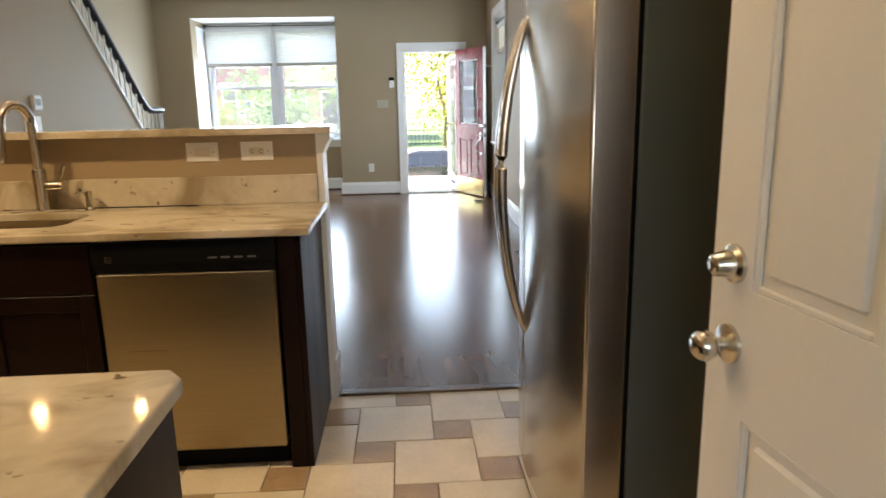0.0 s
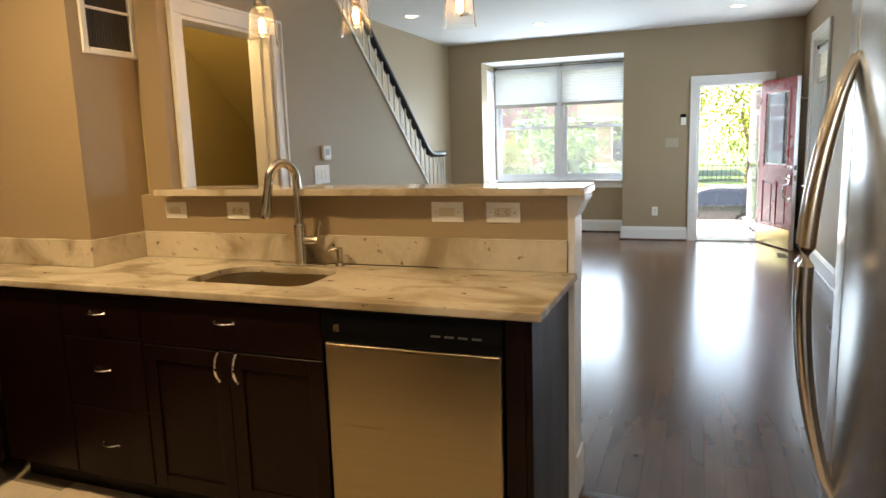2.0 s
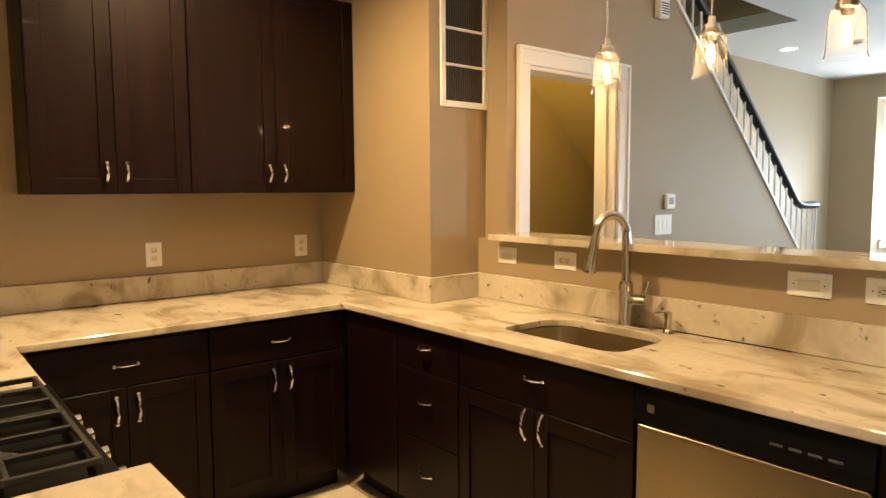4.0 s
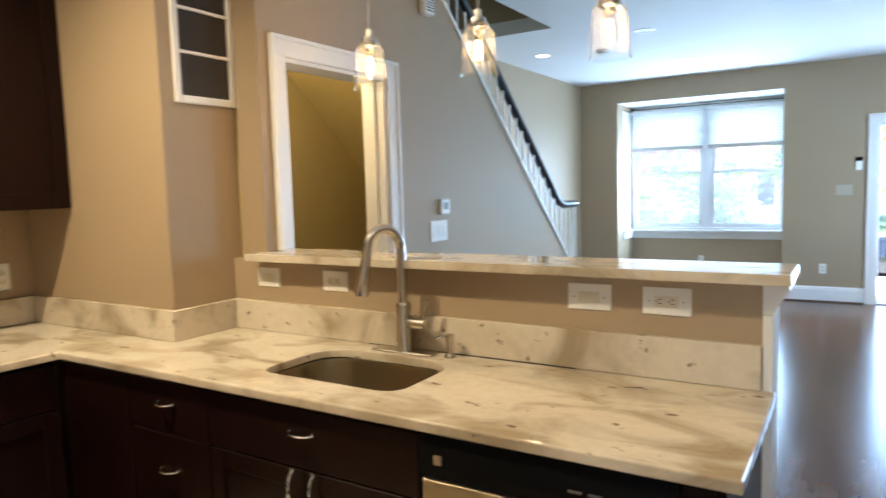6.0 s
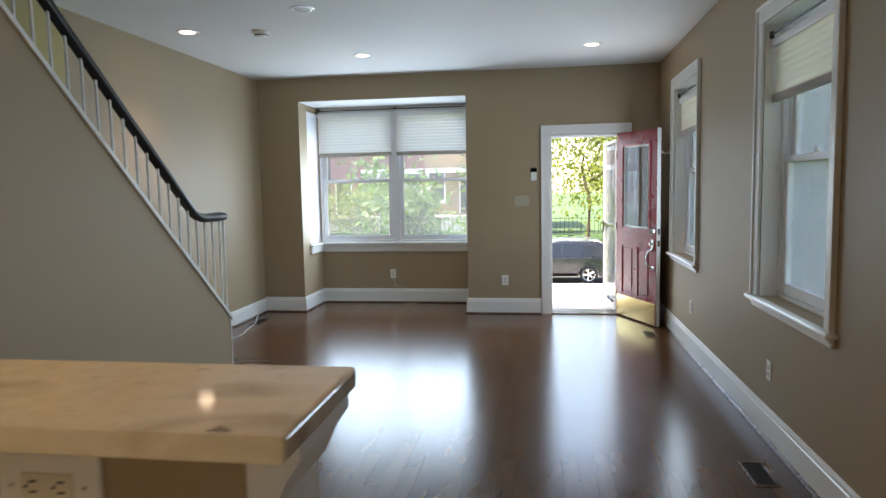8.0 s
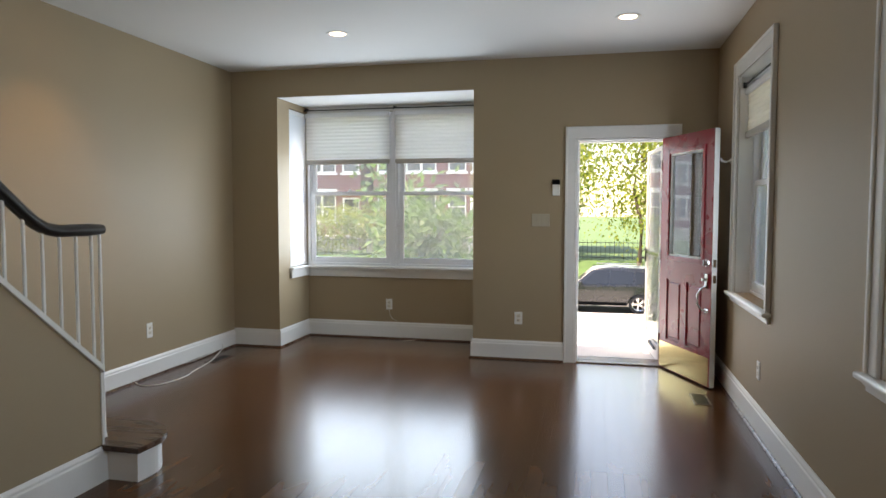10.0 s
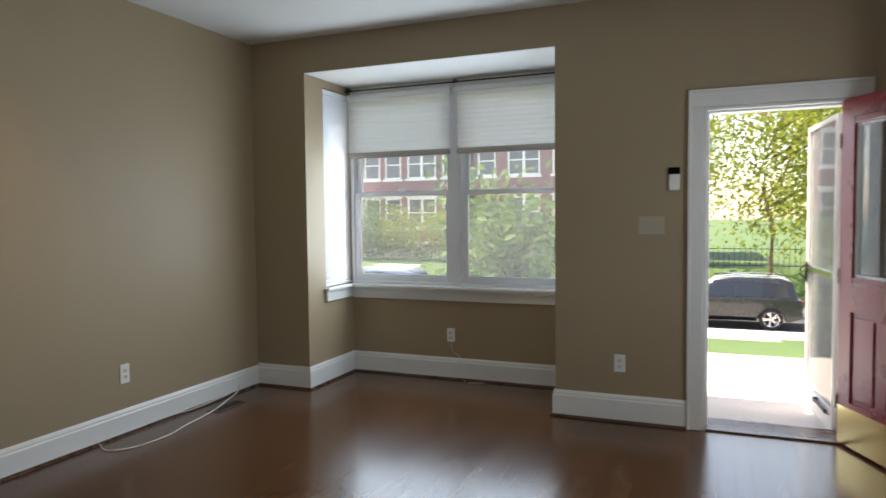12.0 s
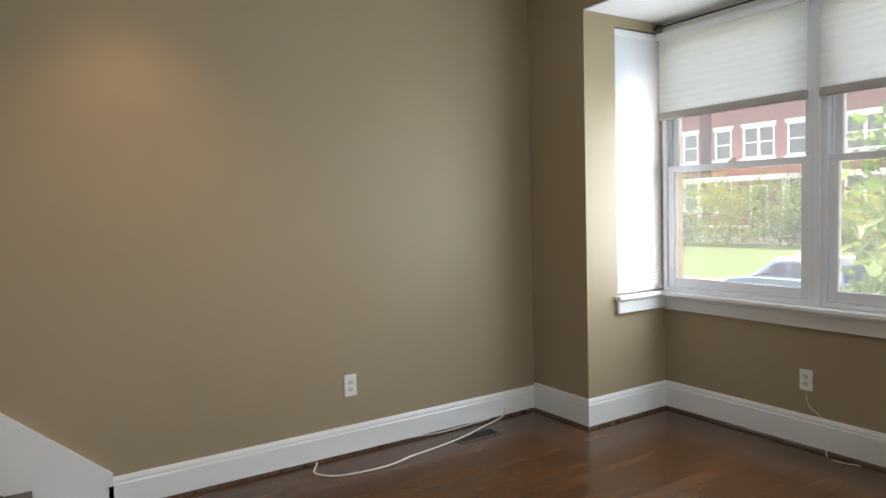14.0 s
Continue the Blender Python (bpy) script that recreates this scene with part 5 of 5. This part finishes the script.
plate("worktop_outlet", on_wall(-0.535, 3.235, 1.142, "-y"), 0.135, 0.080, "white horizontal outlet plate on the half wall", "outlet", "wide_outlet", "half wall plates")
for y in (1.976, 2.786):
    plate("wall_outlet", on_wall(XL, y, 1.14, "+x"), 0.078, 0.122, "white outlet plate under the wall cabinets", "outlet", "outlet", "kitchen wall outlets")


# pendants over the bar
def pendant(x):
    t = thing("pendant_light", pose(x, 3.42, 1.96), "clear glass jar pendant with a glowing filament bulb", "pendant light", "pendants over the bar")
    bm = bmesh.new()
    cyl(bm, (0, 0, 0.135), (0, 0, CZ - 1.96 - 0.02), 0.0045, seg=10)
    part("stem", bm, NICKEL, t, smooth=True)
    part("canopy", lathe(bmesh.new(), [(0.0005, 0.845), (0.03, 0.848), (0.058, 0.856), (0.06, 0.8695)]), NICKEL, t, smooth=True)
    part("socket", lathe(bmesh.new(), [(0.0005, 0.145), (0.014, 0.14), (0.016, 0.115), (0.03, 0.11), (0.031, 0.095), (0.036, 0.092), (0.036, 0.075), (0.022, 0.07), (0.02, 0.055), (0.0005, 0.055)]), NICKEL, t, smooth=True)
    bm = lathe(bmesh.new(), [(0.034, 0.088), (0.045, 0.075), (0.055, 0.06), (0.058, 0.02), (0.062, -0.07), (0.067, -0.086)])
    j = part("glass_jar", bm, JAR, t, "clear glass jar shade", smooth=True)
    j.visible_shadow = False
    b = part("bulb", lathe(bmesh.new(), [(0.012, 0.055), (0.014, 0.04), (0.0225, 0.02), (0.024, -0.02), (0.016, -0.042), (0.0005, -0.05)]), BULB, t, "glowing tubular bulb", smooth=True)
    part("filament", lathe(bmesh.new(), [(0.0005, 0.036), (0.009, 0.032), (0.013, 0.005), (0.011, -0.026), (0.0005, -0.034)]), FILAMENT, b, "glowing filament", smooth=True)
    b.visible_shadow = False


for x in (-1.705, -1.225, -0.755):
    pendant(x)

setting("trim_floor_strip", boxes((-0.283, XR, 3.246, 3.30, -0.005, 0.010), bevel=0.004), TREAD, "dark wooden strip between tile and boards", category="trim")


# ---- outside ----
STREET, LAWN = -2.5, -1.05
bm = prism([(35.2, STREET - 0.3), (35.2, STREET + 0.13), (37.4, LAWN), (260, LAWN), (260, STREET - 0.3)], "x", -150, 150)
setting("ground", bm, GRASS, "lawn before the houses across the street", category="ground")
setting("ground_side", boxes((-150, 150, -60, -1.8, -1.0, -0.4), (-150, XL - 0.3, -1.8, 13.2, -1.0, -0.4), (1.9, 150, -1.8, 13.2, -1.0, -0.4)), GRASS, "grass beside the house", category="ground")
fg = prism([(13.2, -0.4), (13.2, -2.9), (27.6, -2.9), (27.6, STREET + 0.14)], "x", -150, 150)
setting("ground_front", fg, GRASS, "sloping front lawn", category="ground")
setting("road", boxes((-150, 150, 29.0, 33.8, STREET - 0.3, STREET)), ASPHALT, "grey asphalt street", category="road")
setting("pavement_near", boxes((-150, 150, 27.6, 29.0, STREET - 0.3, STREET + 0.15)), CONCRETE, "pale concrete pavement with a kerb", category="pavement")
setting("pavement_far", boxes((-150, 150, 33.8, 35.2, STREET - 0.3, STREET + 0.14)), CONCRETE, "pale concrete pavement across the street", category="pavement")
setting("porch", boxes((-3.4, 1.9, 11.26, 13.2, -0.5, -0.06), (-0.65, 1.9, 10.562, 11.259, -0.5, -0.06)), CONCRETE, "pale concrete porch floor", category="porch")
steps = boxes(*[(-0.5, 1.7, 13.2 + 0.3 * i, 13.5 + 0.3 * i, -1.5, -0.06 - 0.18 * (i + 1)) for i in range(3)])
setting("porch_steps", steps, CONCRETE, "pale concrete porch steps", category="steps")
wk = prism([(14.1, -0.60), (14.1, -2.9), (27.6, -2.9), (27.6, STREET + 0.151)], "x", -0.5, 1.9)
setting("pavement_walk", wk, CONCRETE, "pale concrete walk to the street", category="pavement")
# neighbour house beyond the side windows
nb = thing("neighbour_house", pose(3.5, 12.6, -0.6), "pale grey-blue clapboard house next door", "house")
part("wall", boxes((0, 5, 0, 9.5, 0, 6.4)), SIDING, nb)
CLAP = mesh_of("clapboard", boxes((-0.018, -0.0005, 0, 9.5, 0, 0.192), (0, 5, -0.018, -0.0005, 0, 0.192)), SIDING)
for i in range(31):
    ob = new("clapboard", CLAP)
    ob.parent = nb
    ob.matrix_basis = pose(0, 0, 0.1 + i * 0.2)
part("roof", boxes((-0.3, 5.3, -0.3, 9.8, 6.4, 6.6)), ROOF, nb)


def tree(m, height, trunk_r, crown, leaves, mat, label, low=0.35, size=0.12, seed=1, name="tree", category="tree"):
    """A tapered trunk with limbs and a crown of loose leaf clumps; crown: half width."""
    rnd = random.Random(seed)
    t = thing(name, m, label, category)
    bm = bmesh.new()
    lean = [(rnd.uniform(-0.1, 0.1) * k, rnd.uniform(-0.1, 0.1) * k, height * 0.8 * k / 5) for k in range(6)]
    sweep(bm, lean, [trunk_r * (1 - 0.15 * k) for k in range(6)], 10)
    tips = []
    for k in range(14):
        s = low + (0.78 - low) * rnd.random()
        a = rnd.uniform(0, 2 * math.pi)
        z = height * s
        r = crown * rnd.uniform(0.5, 0.95)
        e = (r * math.cos(a), r * math.sin(a), z + rnd.uniform(0.05, 0.22) * height)
        mid = (e[0] * 0.5, e[1] * 0.5, z + 0.08 * height)
        sweep(bm, [(0, 0, z), mid, e], [trunk_r * 0.4, trunk_r * 0.22, trunk_r * 0.08], 6)
        tips += [mid, e]
    part("trunk", bm, BARK, t, smooth=True)
    clumps = tips + [(rnd.uniform(-0.7, 0.7) * crown, rnd.uniform(-0.7, 0.7) * crown, height * rnd.uniform(low, 0.97)) for _ in range(30)]
    vs, fs = [], []
    for _ in range(leaves):
        c = rnd.choice(clumps)
        g = crown * 0.27
        p = Vector((c[0] + rnd.gauss(0, g), c[1] + rnd.gauss(0, g), c[2] + rnd.gauss(0, g * 0.8)))
        q = Euler((rnd.uniform(-1.2, 1.2), rnd.uniform(-1.2, 1.2), rnd.uniform(0, 6.3))).to_matrix()
        s = size * rnd.uniform(0.6, 1.3)
        b = len(vs)
        vs += [tuple(p + q @ Vector(v)) for v in ((-s, 0, 0), (0, -s * 0.45, 0.1 * s), (s, 0, 0), (0, s * 0.45, 0.1 * s))]
        fs.append((b, b + 1, b + 2, b + 3))
    me = bpy.data.meshes.new("crown")
    me.from_pydata(vs, [], fs)
    me.materials.append(mat)
    ob = new("crown", me)
    ob.parent = t
    return t


G = LAWN
tree(pose(2.2, 34.5, STREET + 0.14), 9.6, 0.13, 3.3, 12000, LEAF_Y, "young street tree with bright yellow-green leaves", 0.27, 0.105, 3)
tree(pose(-1.8, 39.5, G), 7.0, 0.14, 2.2, 3600, LEAF_G, "leafy green tree on the far lawn", 0.3, 0.16, 4)
tree(pose(5.0, 39.5, G), 9.0, 0.16, 3.4, 4200, LEAF_G, "broad green tree on the far lawn", 0.2, 0.17, 5)
tree(pose(9.6, 38.5, G), 8.0, 0.14, 3.2, 3500, LEAF_Y, "yellow-green tree on the far lawn", 0.2, 0.17, 15)
tree(pose(4.1, 10.9, -0.45), 3.6, 0.06, 0.95, 2600, LEAF_G, "green shrub tree beside the house", 0.12, 0.10, 6)
tree(pose(3.3, 9.2, -0.4), 1.9, 0.05, 0.6, 1500, LEAF_G, "green shrub beside the house wall", 0.1, 0.08, 16, "shrub", "shrub")
# shrubs seen through the bay
for i, (x, y, z, h, w, mt, sz) in enumerate(((-2.55, 14.6, -0.75, 2.75, 0.95, LEAF_G, 0.09), (-13.2, 39.2, G, 2.6, 1.5, LEAF_Y, 0.1), (-18.6, 39.4, G, 3.2, 1.6, LEAF_G, 0.11), (-24.5, 39.0, G, 3.4, 1.9, LEAF_G, 0.11), (-1.0, 15.8, -0.95, 1.8, 0.6, LEAF_G, 0.09), (-10.4, 39.0, G, 2.6, 1.5, LEAF_Y, 0.1), (-15.9, 39.5, G, 2.9, 1.6, LEAF_Y, 0.11), (-21.4, 39.2, G, 3.3, 1.7, LEAF_Y, 0.11), (-7.0, 38.6, G, 2.2, 1.3, LEAF_G, 0.1))):
    tree(pose(x, y, z), h, 0.04, w, 2400, mt, ("green" if mt is LEAF_G else "yellow-green") + " leafy shrub on the lawn", 0.12, sz, 30 + i, "shrub", "shrub")


# row of brick houses across the street
def house(x0, w, paint, label, seed):
    t = thing("row_house", pose(x0, 43.0, LAWN), label, "house", "row houses")
    H = 8.9
    cols = [w * 0.13, w * 0.5, w * 0.87]
    holes = []
    for zi, (z0, z1) in enumerate(((1.75, 3.55), (4.75, 6.5))):
        for i, c in enumerate(cols):
            if zi == 0 and i == seed % 3:
                continue
            ww = 0.95
            holes.append((c - ww, c + ww, z0, z1) if i == 1 else (c - 0.55, c + 0.55, z0, z1))
    dc = cols[seed % 3]
    holes.append((dc - 0.55, dc + 0.55, 1.0, 3.2))
    part("wall", pierced("y", 0, 0.35, 0, w - 0.02, 0, H, holes), paint, t)
    for a in (0, w - 0.27):
        part("side_wall", boxes((a, a + 0.25, 0.351, 8, 0, H)), paint, t)
    for a, b, z0, z1 in holes:
        if z0 == 1.0:
            dd = part("door", boxes((a + 0.08, b - 0.08, 0.15, 0.2, z0, z1 - 0.1)), ESPRESSO, t)
            part("frame", boxes((a, a + 0.08, 0.05, 0.22, z0, z1), (b - 0.08, b, 0.05, 0.22, z0, z1), (a + 0.08, b - 0.08, 0.05, 0.22, z1 - 0.1, z1)), WHITE, dd)
            continue
        win = part("window", boxes((a, a + 0.09, 0.02, 0.2, z0, z1), (b - 0.09, b, 0.02, 0.2, z0, z1), (a + 0.09, b - 0.09, 0.02, 0.2, z1 - 0.09, z1), (a + 0.09, b - 0.09, 0.02, 0.2, z0, z0 + 0.09), (a + 0.09, b - 0.09, 0.06, 0.16, (z0 + z1) / 2 - 0.035, (z0 + z1) / 2 + 0.035), *([((a + b) / 2 - 0.07, (a + b) / 2 + 0.07, 0.03, 0.19, z0 + 0.09, z1 - 0.09)] if b - a > 1.2 else [])), WHITE, t)
        part("pane", boxes((a + 0.05, b - 0.05, 0.10, 0.12, z0 + 0.05, z1 - 0.05)), shade("dark_window_glass", (0.05, 0.06, 0.08), 0.08) if "dark_window_glass" not in bpy.data.materials else bpy.data.materials["dark_window_glass"], win)
        part("sill", boxes((a - 0.1, b + 0.1, -0.1, 0.02, z0 - 0.14, z0 - 0.001)), WHITE, win)
        part("lintel", boxes((a - 0.1, b + 0.1, -0.04, -0.001, z1 + 0.001, z1 + 0.2)), WHITE, win)
    part("cornice", boxes((-0.05, w + 0.03, -0.35, -0.001, H - 0.45, H), (-0.05, w + 0.03, -0.18, -0.001, H - 0.8, H - 0.4501)), WHITE, t)
    part("roof", boxes((0, w - 0.02, 0.0, 8, H + 0.001, H + 0.15)), ROOF, t)
    if seed % 3 == 1:
        part("porch_roof", boxes((0.3, w - 0.3, -1.9, -0.36, 3.45, 3.7)), WHITE, t)
        for x in (0.45, w - 0.5):
            bm = bmesh.new()
            cyl(bm, (x, -1.75, 0.9), (x, -1.75, 3.45), 0.11, 0.09, 12)
            part("porch_post", bm, WHITE, t, smooth=True)
    part("porch_floor", boxes((0.2, w - 0.2, -2.0, -0.001, 0, 0.9)), CONCRETE, t)


k = 0
for x0 in range(-49, 34, 6):
    if x0 in (-1, 5):
        # a side street opens here
        k += 1
        continue
    p = TANBRICK if k in (7, 9) else BRICK
    house(x0, 5.2 if k % 2 else 6.0, p, "two-storey " + ("tan" if p is TANBRICK else "red") + " brick row house with white windows", k)
    k += 1

# iron fence on the far lawn
f = thing("iron_fence", pose(0, 37.8, G), "low black iron fence on the far lawn", "fence")
part("rail", boxes((-14, 14, -0.012, 0.012, 0.12, 0.15), (-14, 14, -0.012, 0.012, 0.85, 0.88)), BLACKMETAL, f)
pk = mesh_of("picket", boxes((-0.009, 0.009, -0.009, 0.009, 0, 1.0)), BLACKMETAL)
for i in range(130):
    ob = new("picket", pk)
    ob.parent = f
    ob.matrix_basis = pose(-14 + i * 28 / 129, 0, 0)


def car(m, paint, label):
    """A sport utility car: x forwards, y across, z up from the road."""
    t = thing("parked_car", m, label, "car", "parked cars")
    w = 0.92
    low = [(-2.3, 0.42), (-2.32, 0.75), (-2.27, 1.02), (-1.2, 1.06), (1.05, 1.02), (1.95, 0.92), (2.28, 0.78), (2.34, 0.5), (2.2, 0.30), (1.88, 0.28)]
    for cx in (1.42, -1.38):
        low += [(cx + 0.42 * math.cos(a), 0.30 + 0.42 * math.sin(a)) for a in np.linspace(0, math.pi, 9)]
        low += [(cx - 0.46, 0.28)] if cx > 0 else []
    low += [(-1.95, 0.30)]
    ob = part("body", prism(low, "y", -w, w), paint, t, smooth=True)
    softened(ob, 0.045, 3)
    top = [(-2.2, 1.0), (-2.02, 1.58), (-1.7, 1.70), (-0.3, 1.74), (0.35, 1.66), (1.12, 1.0)]
    bm = prism(top, "y", -0.80, 0.80)
    for v in bm.verts:
        if v.co.z < 1.1:
            v.co.y *= 1.12
        else:
            v.co.y *= 0.88
    ob = part("cabin", bm, paint, t, smooth=True)
    softened(ob, 0.05, 3)
    gl = bpy.data.materials.get("car_glass") or shade("car_glass", (0.015, 0.018, 0.022), 0.05)
    for sgn in (-1, 1):
        for q in ([(-1.92, 1.10), (-1.80, 1.50), (-1.25, 1.58), (-1.22, 1.10)], [(-1.14, 1.10), (-1.16, 1.58), (-0.35, 1.62), (-0.30, 1.10)], [(-0.22, 1.10), (-0.27, 1.62), (0.25, 1.56), (0.80, 1.10)]):
            bm = bmesh.new()
            vs = []
            for d in (0, 0.014):
                vs.append([bm.verts.new((x, sgn * (0.905 - (z - 1.0) * 0.275 + d), z)) for x, z in q])
            bm.faces.new(vs[0])
            bm.faces.new(vs[1])
            for i in range(4):
                bm.faces.new((vs[0][i], vs[0][(i + 1) % 4], vs[1][(i + 1) % 4], vs[1][i]))
            part("side_window", bm, gl, t)
        part("sill_trim", boxes((-0.92, 0.95, sgn * 0.925 - 0.012, sgn * 0.925 + 0.012, 0.30, 0.42), bevel=0.004), BLACKGLOSS, t)
        part("mirror", boxes((0.72, 0.90, sgn * 1.0 - 0.08, sgn * 1.0 + 0.08, 1.04, 1.20), bevel=0.03), paint, t)
        bm = boxes((-1.8, 0.2, sgn * 0.60 - 0.015, sgn * 0.60 + 0.015, 1.76, 1.79), bevel=0.008)
        part("roof_rail", bm, CHROME, t)
        part("tail_light", boxes((-2.33, -2.2, sgn * 0.80 - 0.10, sgn * 0.80 + 0.10, 0.85, 1.0), bevel=0.01), RED, t)
        part("headlight", boxes((2.05, 2.30, sgn * 0.74 - 0.14, sgn * 0.74 + 0.14, 0.74, 0.88), bevel=0.02), CHROME, t)
        for cx in (1.42, -1.38):
            tm = Matrix.Translation((cx, sgn * 0.80, 0.36)) @ Matrix.Rotation(radians(-90 * sgn), 4, "X")
            wh = part("wheel", lathe(bmesh.new(), [(0.24, -0.11), (0.34, -0.11), (0.365, -0.08), (0.365, 0.08), (0.34, 0.115), (0.255, 0.115), (0.24, 0.10)], tm), TYRE, t, smooth=True)
            bm = lathe(bmesh.new(), [(0.245, 0.02), (0.252, 0.118), (0.232, 0.112), (0.225, 0.05)], tm)
            for k in range(10):
                a = 2 * math.pi * (k // 2) / 5 + (0.16 if k % 2 else -0.16)
                cyl(bm, tm @ Vector((0.03 * math.cos(a), 0.03 * math.sin(a), 0.09)), tm @ Vector((0.24 * math.cos(a), 0.24 * math.sin(a), 0.105)), 0.017, 0.022, 6)
            lathe(bm, [(0.0005, 0.11), (0.05, 0.108), (0.06, 0.085)], tm)
            part("rim", bm, CHROME, wh, "bright alloy rim", smooth=True)
            part("hub_well", lathe(bmesh.new(), [(0.0005, 0.0), (0.245, 0.0)], tm), DARKSLOT, wh)
    return t


car(pose(0.54, 31.0, STREET, 0, 0, 180), CARPAINT, "dark grey sport utility car parked at the kerb")
car(pose(-13.2, 31.0, STREET, 0, 0, 180), CARPAINT2, "blue-grey sport utility car parked at the kerb")

# ---- floor pieces ----
floor_k = bpy.data.objects["floor_kitchen"]
floor_l = bpy.data.objects["floor_living"]
TA, TB, JOINT = 0.315, 0.157, 0.005
tile_cache = {}


def tile(x0, x1, y0, y1, mat, name):
    x0, x1, y0, y1 = max(x0, XL), min(x1, XR), max(y0, 0.58), min(y1, 3.246)
    if x1 - x0 < 0.015 or y1 - y0 < 0.015:
        return
    key = (round(x1 - x0, 3), round(y1 - y0, 3), name)
    if key not in tile_cache:
        w, h = (x1 - x0 - JOINT) / 2, (y1 - y0 - JOINT) / 2
        bm = bmesh.new()
        lo = [bm.verts.new((sx * w, sy * h, -0.006)) for sx, sy in ((-1, -1), (1, -1), (1, 1), (-1, 1))]
        md = [bm.verts.new((sx * w, sy * h, -0.0015)) for sx, sy in ((-1, -1), (1, -1), (1, 1), (-1, 1))]
        hi = [bm.verts.new((sx * (w - 0.002), sy * (h - 0.002), 0.0)) for sx, sy in ((-1, -1), (1, -1), (1, 1), (-1, 1))]
        for a, b in ((lo, md), (md, hi)):
            for i in range(4):
                bm.faces.new((a[i], a[(i + 1) % 4], b[(i + 1) % 4], b[i]))
        bm.faces.new(hi)
        tile_cache[key] = mesh_of(name, bm, mat)
    ob = new(name, tile_cache[key])
    ob.parent = floor_k
    ob.matrix_basis = pose((x0 + x1) / 2, (y0 + y1) / 2, random.uniform(-0.0006, 0.0006))


for i in range(-14, 15):
    for j in range(-14, 15):
        px, py = -0.14 + i * TA - j * TB, 2.80 + i * TB + j * TA
        if -2.75 < px < 1.3 and 0.2 < py < 3.3:
            tile(px, px + TA, py, py + TA, TILE_BIG, "large_tile")
            tile(px + TA, px + TA + TB, py, py + TB, TILE_SMALL, "small_tile")

BW = 0.083
board_cache = {}
rnd = random.Random(11)
n = int((XR - XL) / BW) + 1
for i in range(n):
    x0 = XL + i * BW
    x1 = min(x0 + BW, XR)
    if x1 - x0 < 0.01:
        continue
    yend = 11.03 if -2.84 < (x0 + x1) / 2 < -0.83 else 10.30
    y = 3.30 - rnd.choice((0.0, 0.4, 0.8, 1.2))
    while y < yend:
        ln = rnd.choice((1.2, 1.6, 2.0, 2.4))
        a, b = max(y, 3.30), min(y + ln, yend)
        y += ln
        if b - a < 0.05:
            continue
        key = (round(b - a, 2), round(x1 - x0, 3))
        if key not in board_cache:
            w, h = (x1 - x0) / 2 - 0.0002, key[0] / 2 - 0.0002
            bm = bmesh.new()
            lo = [bm.verts.new((sx * w, sy * h, -0.012)) for sx, sy in ((-1, -1), (1, -1), (1, 1), (-1, 1))]
            md = [bm.verts.new((sx * w, sy * h, -0.0004)) for sx, sy in ((-1, -1), (1, -1), (1, 1), (-1, 1))]
            hi = [bm.verts.new((sx * (w - 0.0003), sy * (h - 0.0003), 0.0)) for sx, sy in ((-1, -1), (1, -1), (1, 1), (-1, 1))]
            for p, q in ((lo, md), (md, hi)):
                for k in range(4):
                    bm.faces.new((p[k], p[(k + 1) % 4], q[(k + 1) % 4], q[k]))
            bm.faces.new(hi)
            board_cache[key] = mesh_of("floor_board", bm, BOARD)
        ob = new("floor_board", board_cache[key])
        ob.parent = floor_l
        ob.matrix_basis = pose((x0 + x1) / 2, (a + b) / 2, 0, rnd.uniform(-0.015, 0.015), rnd.uniform(-0.22, 0.22), 0)
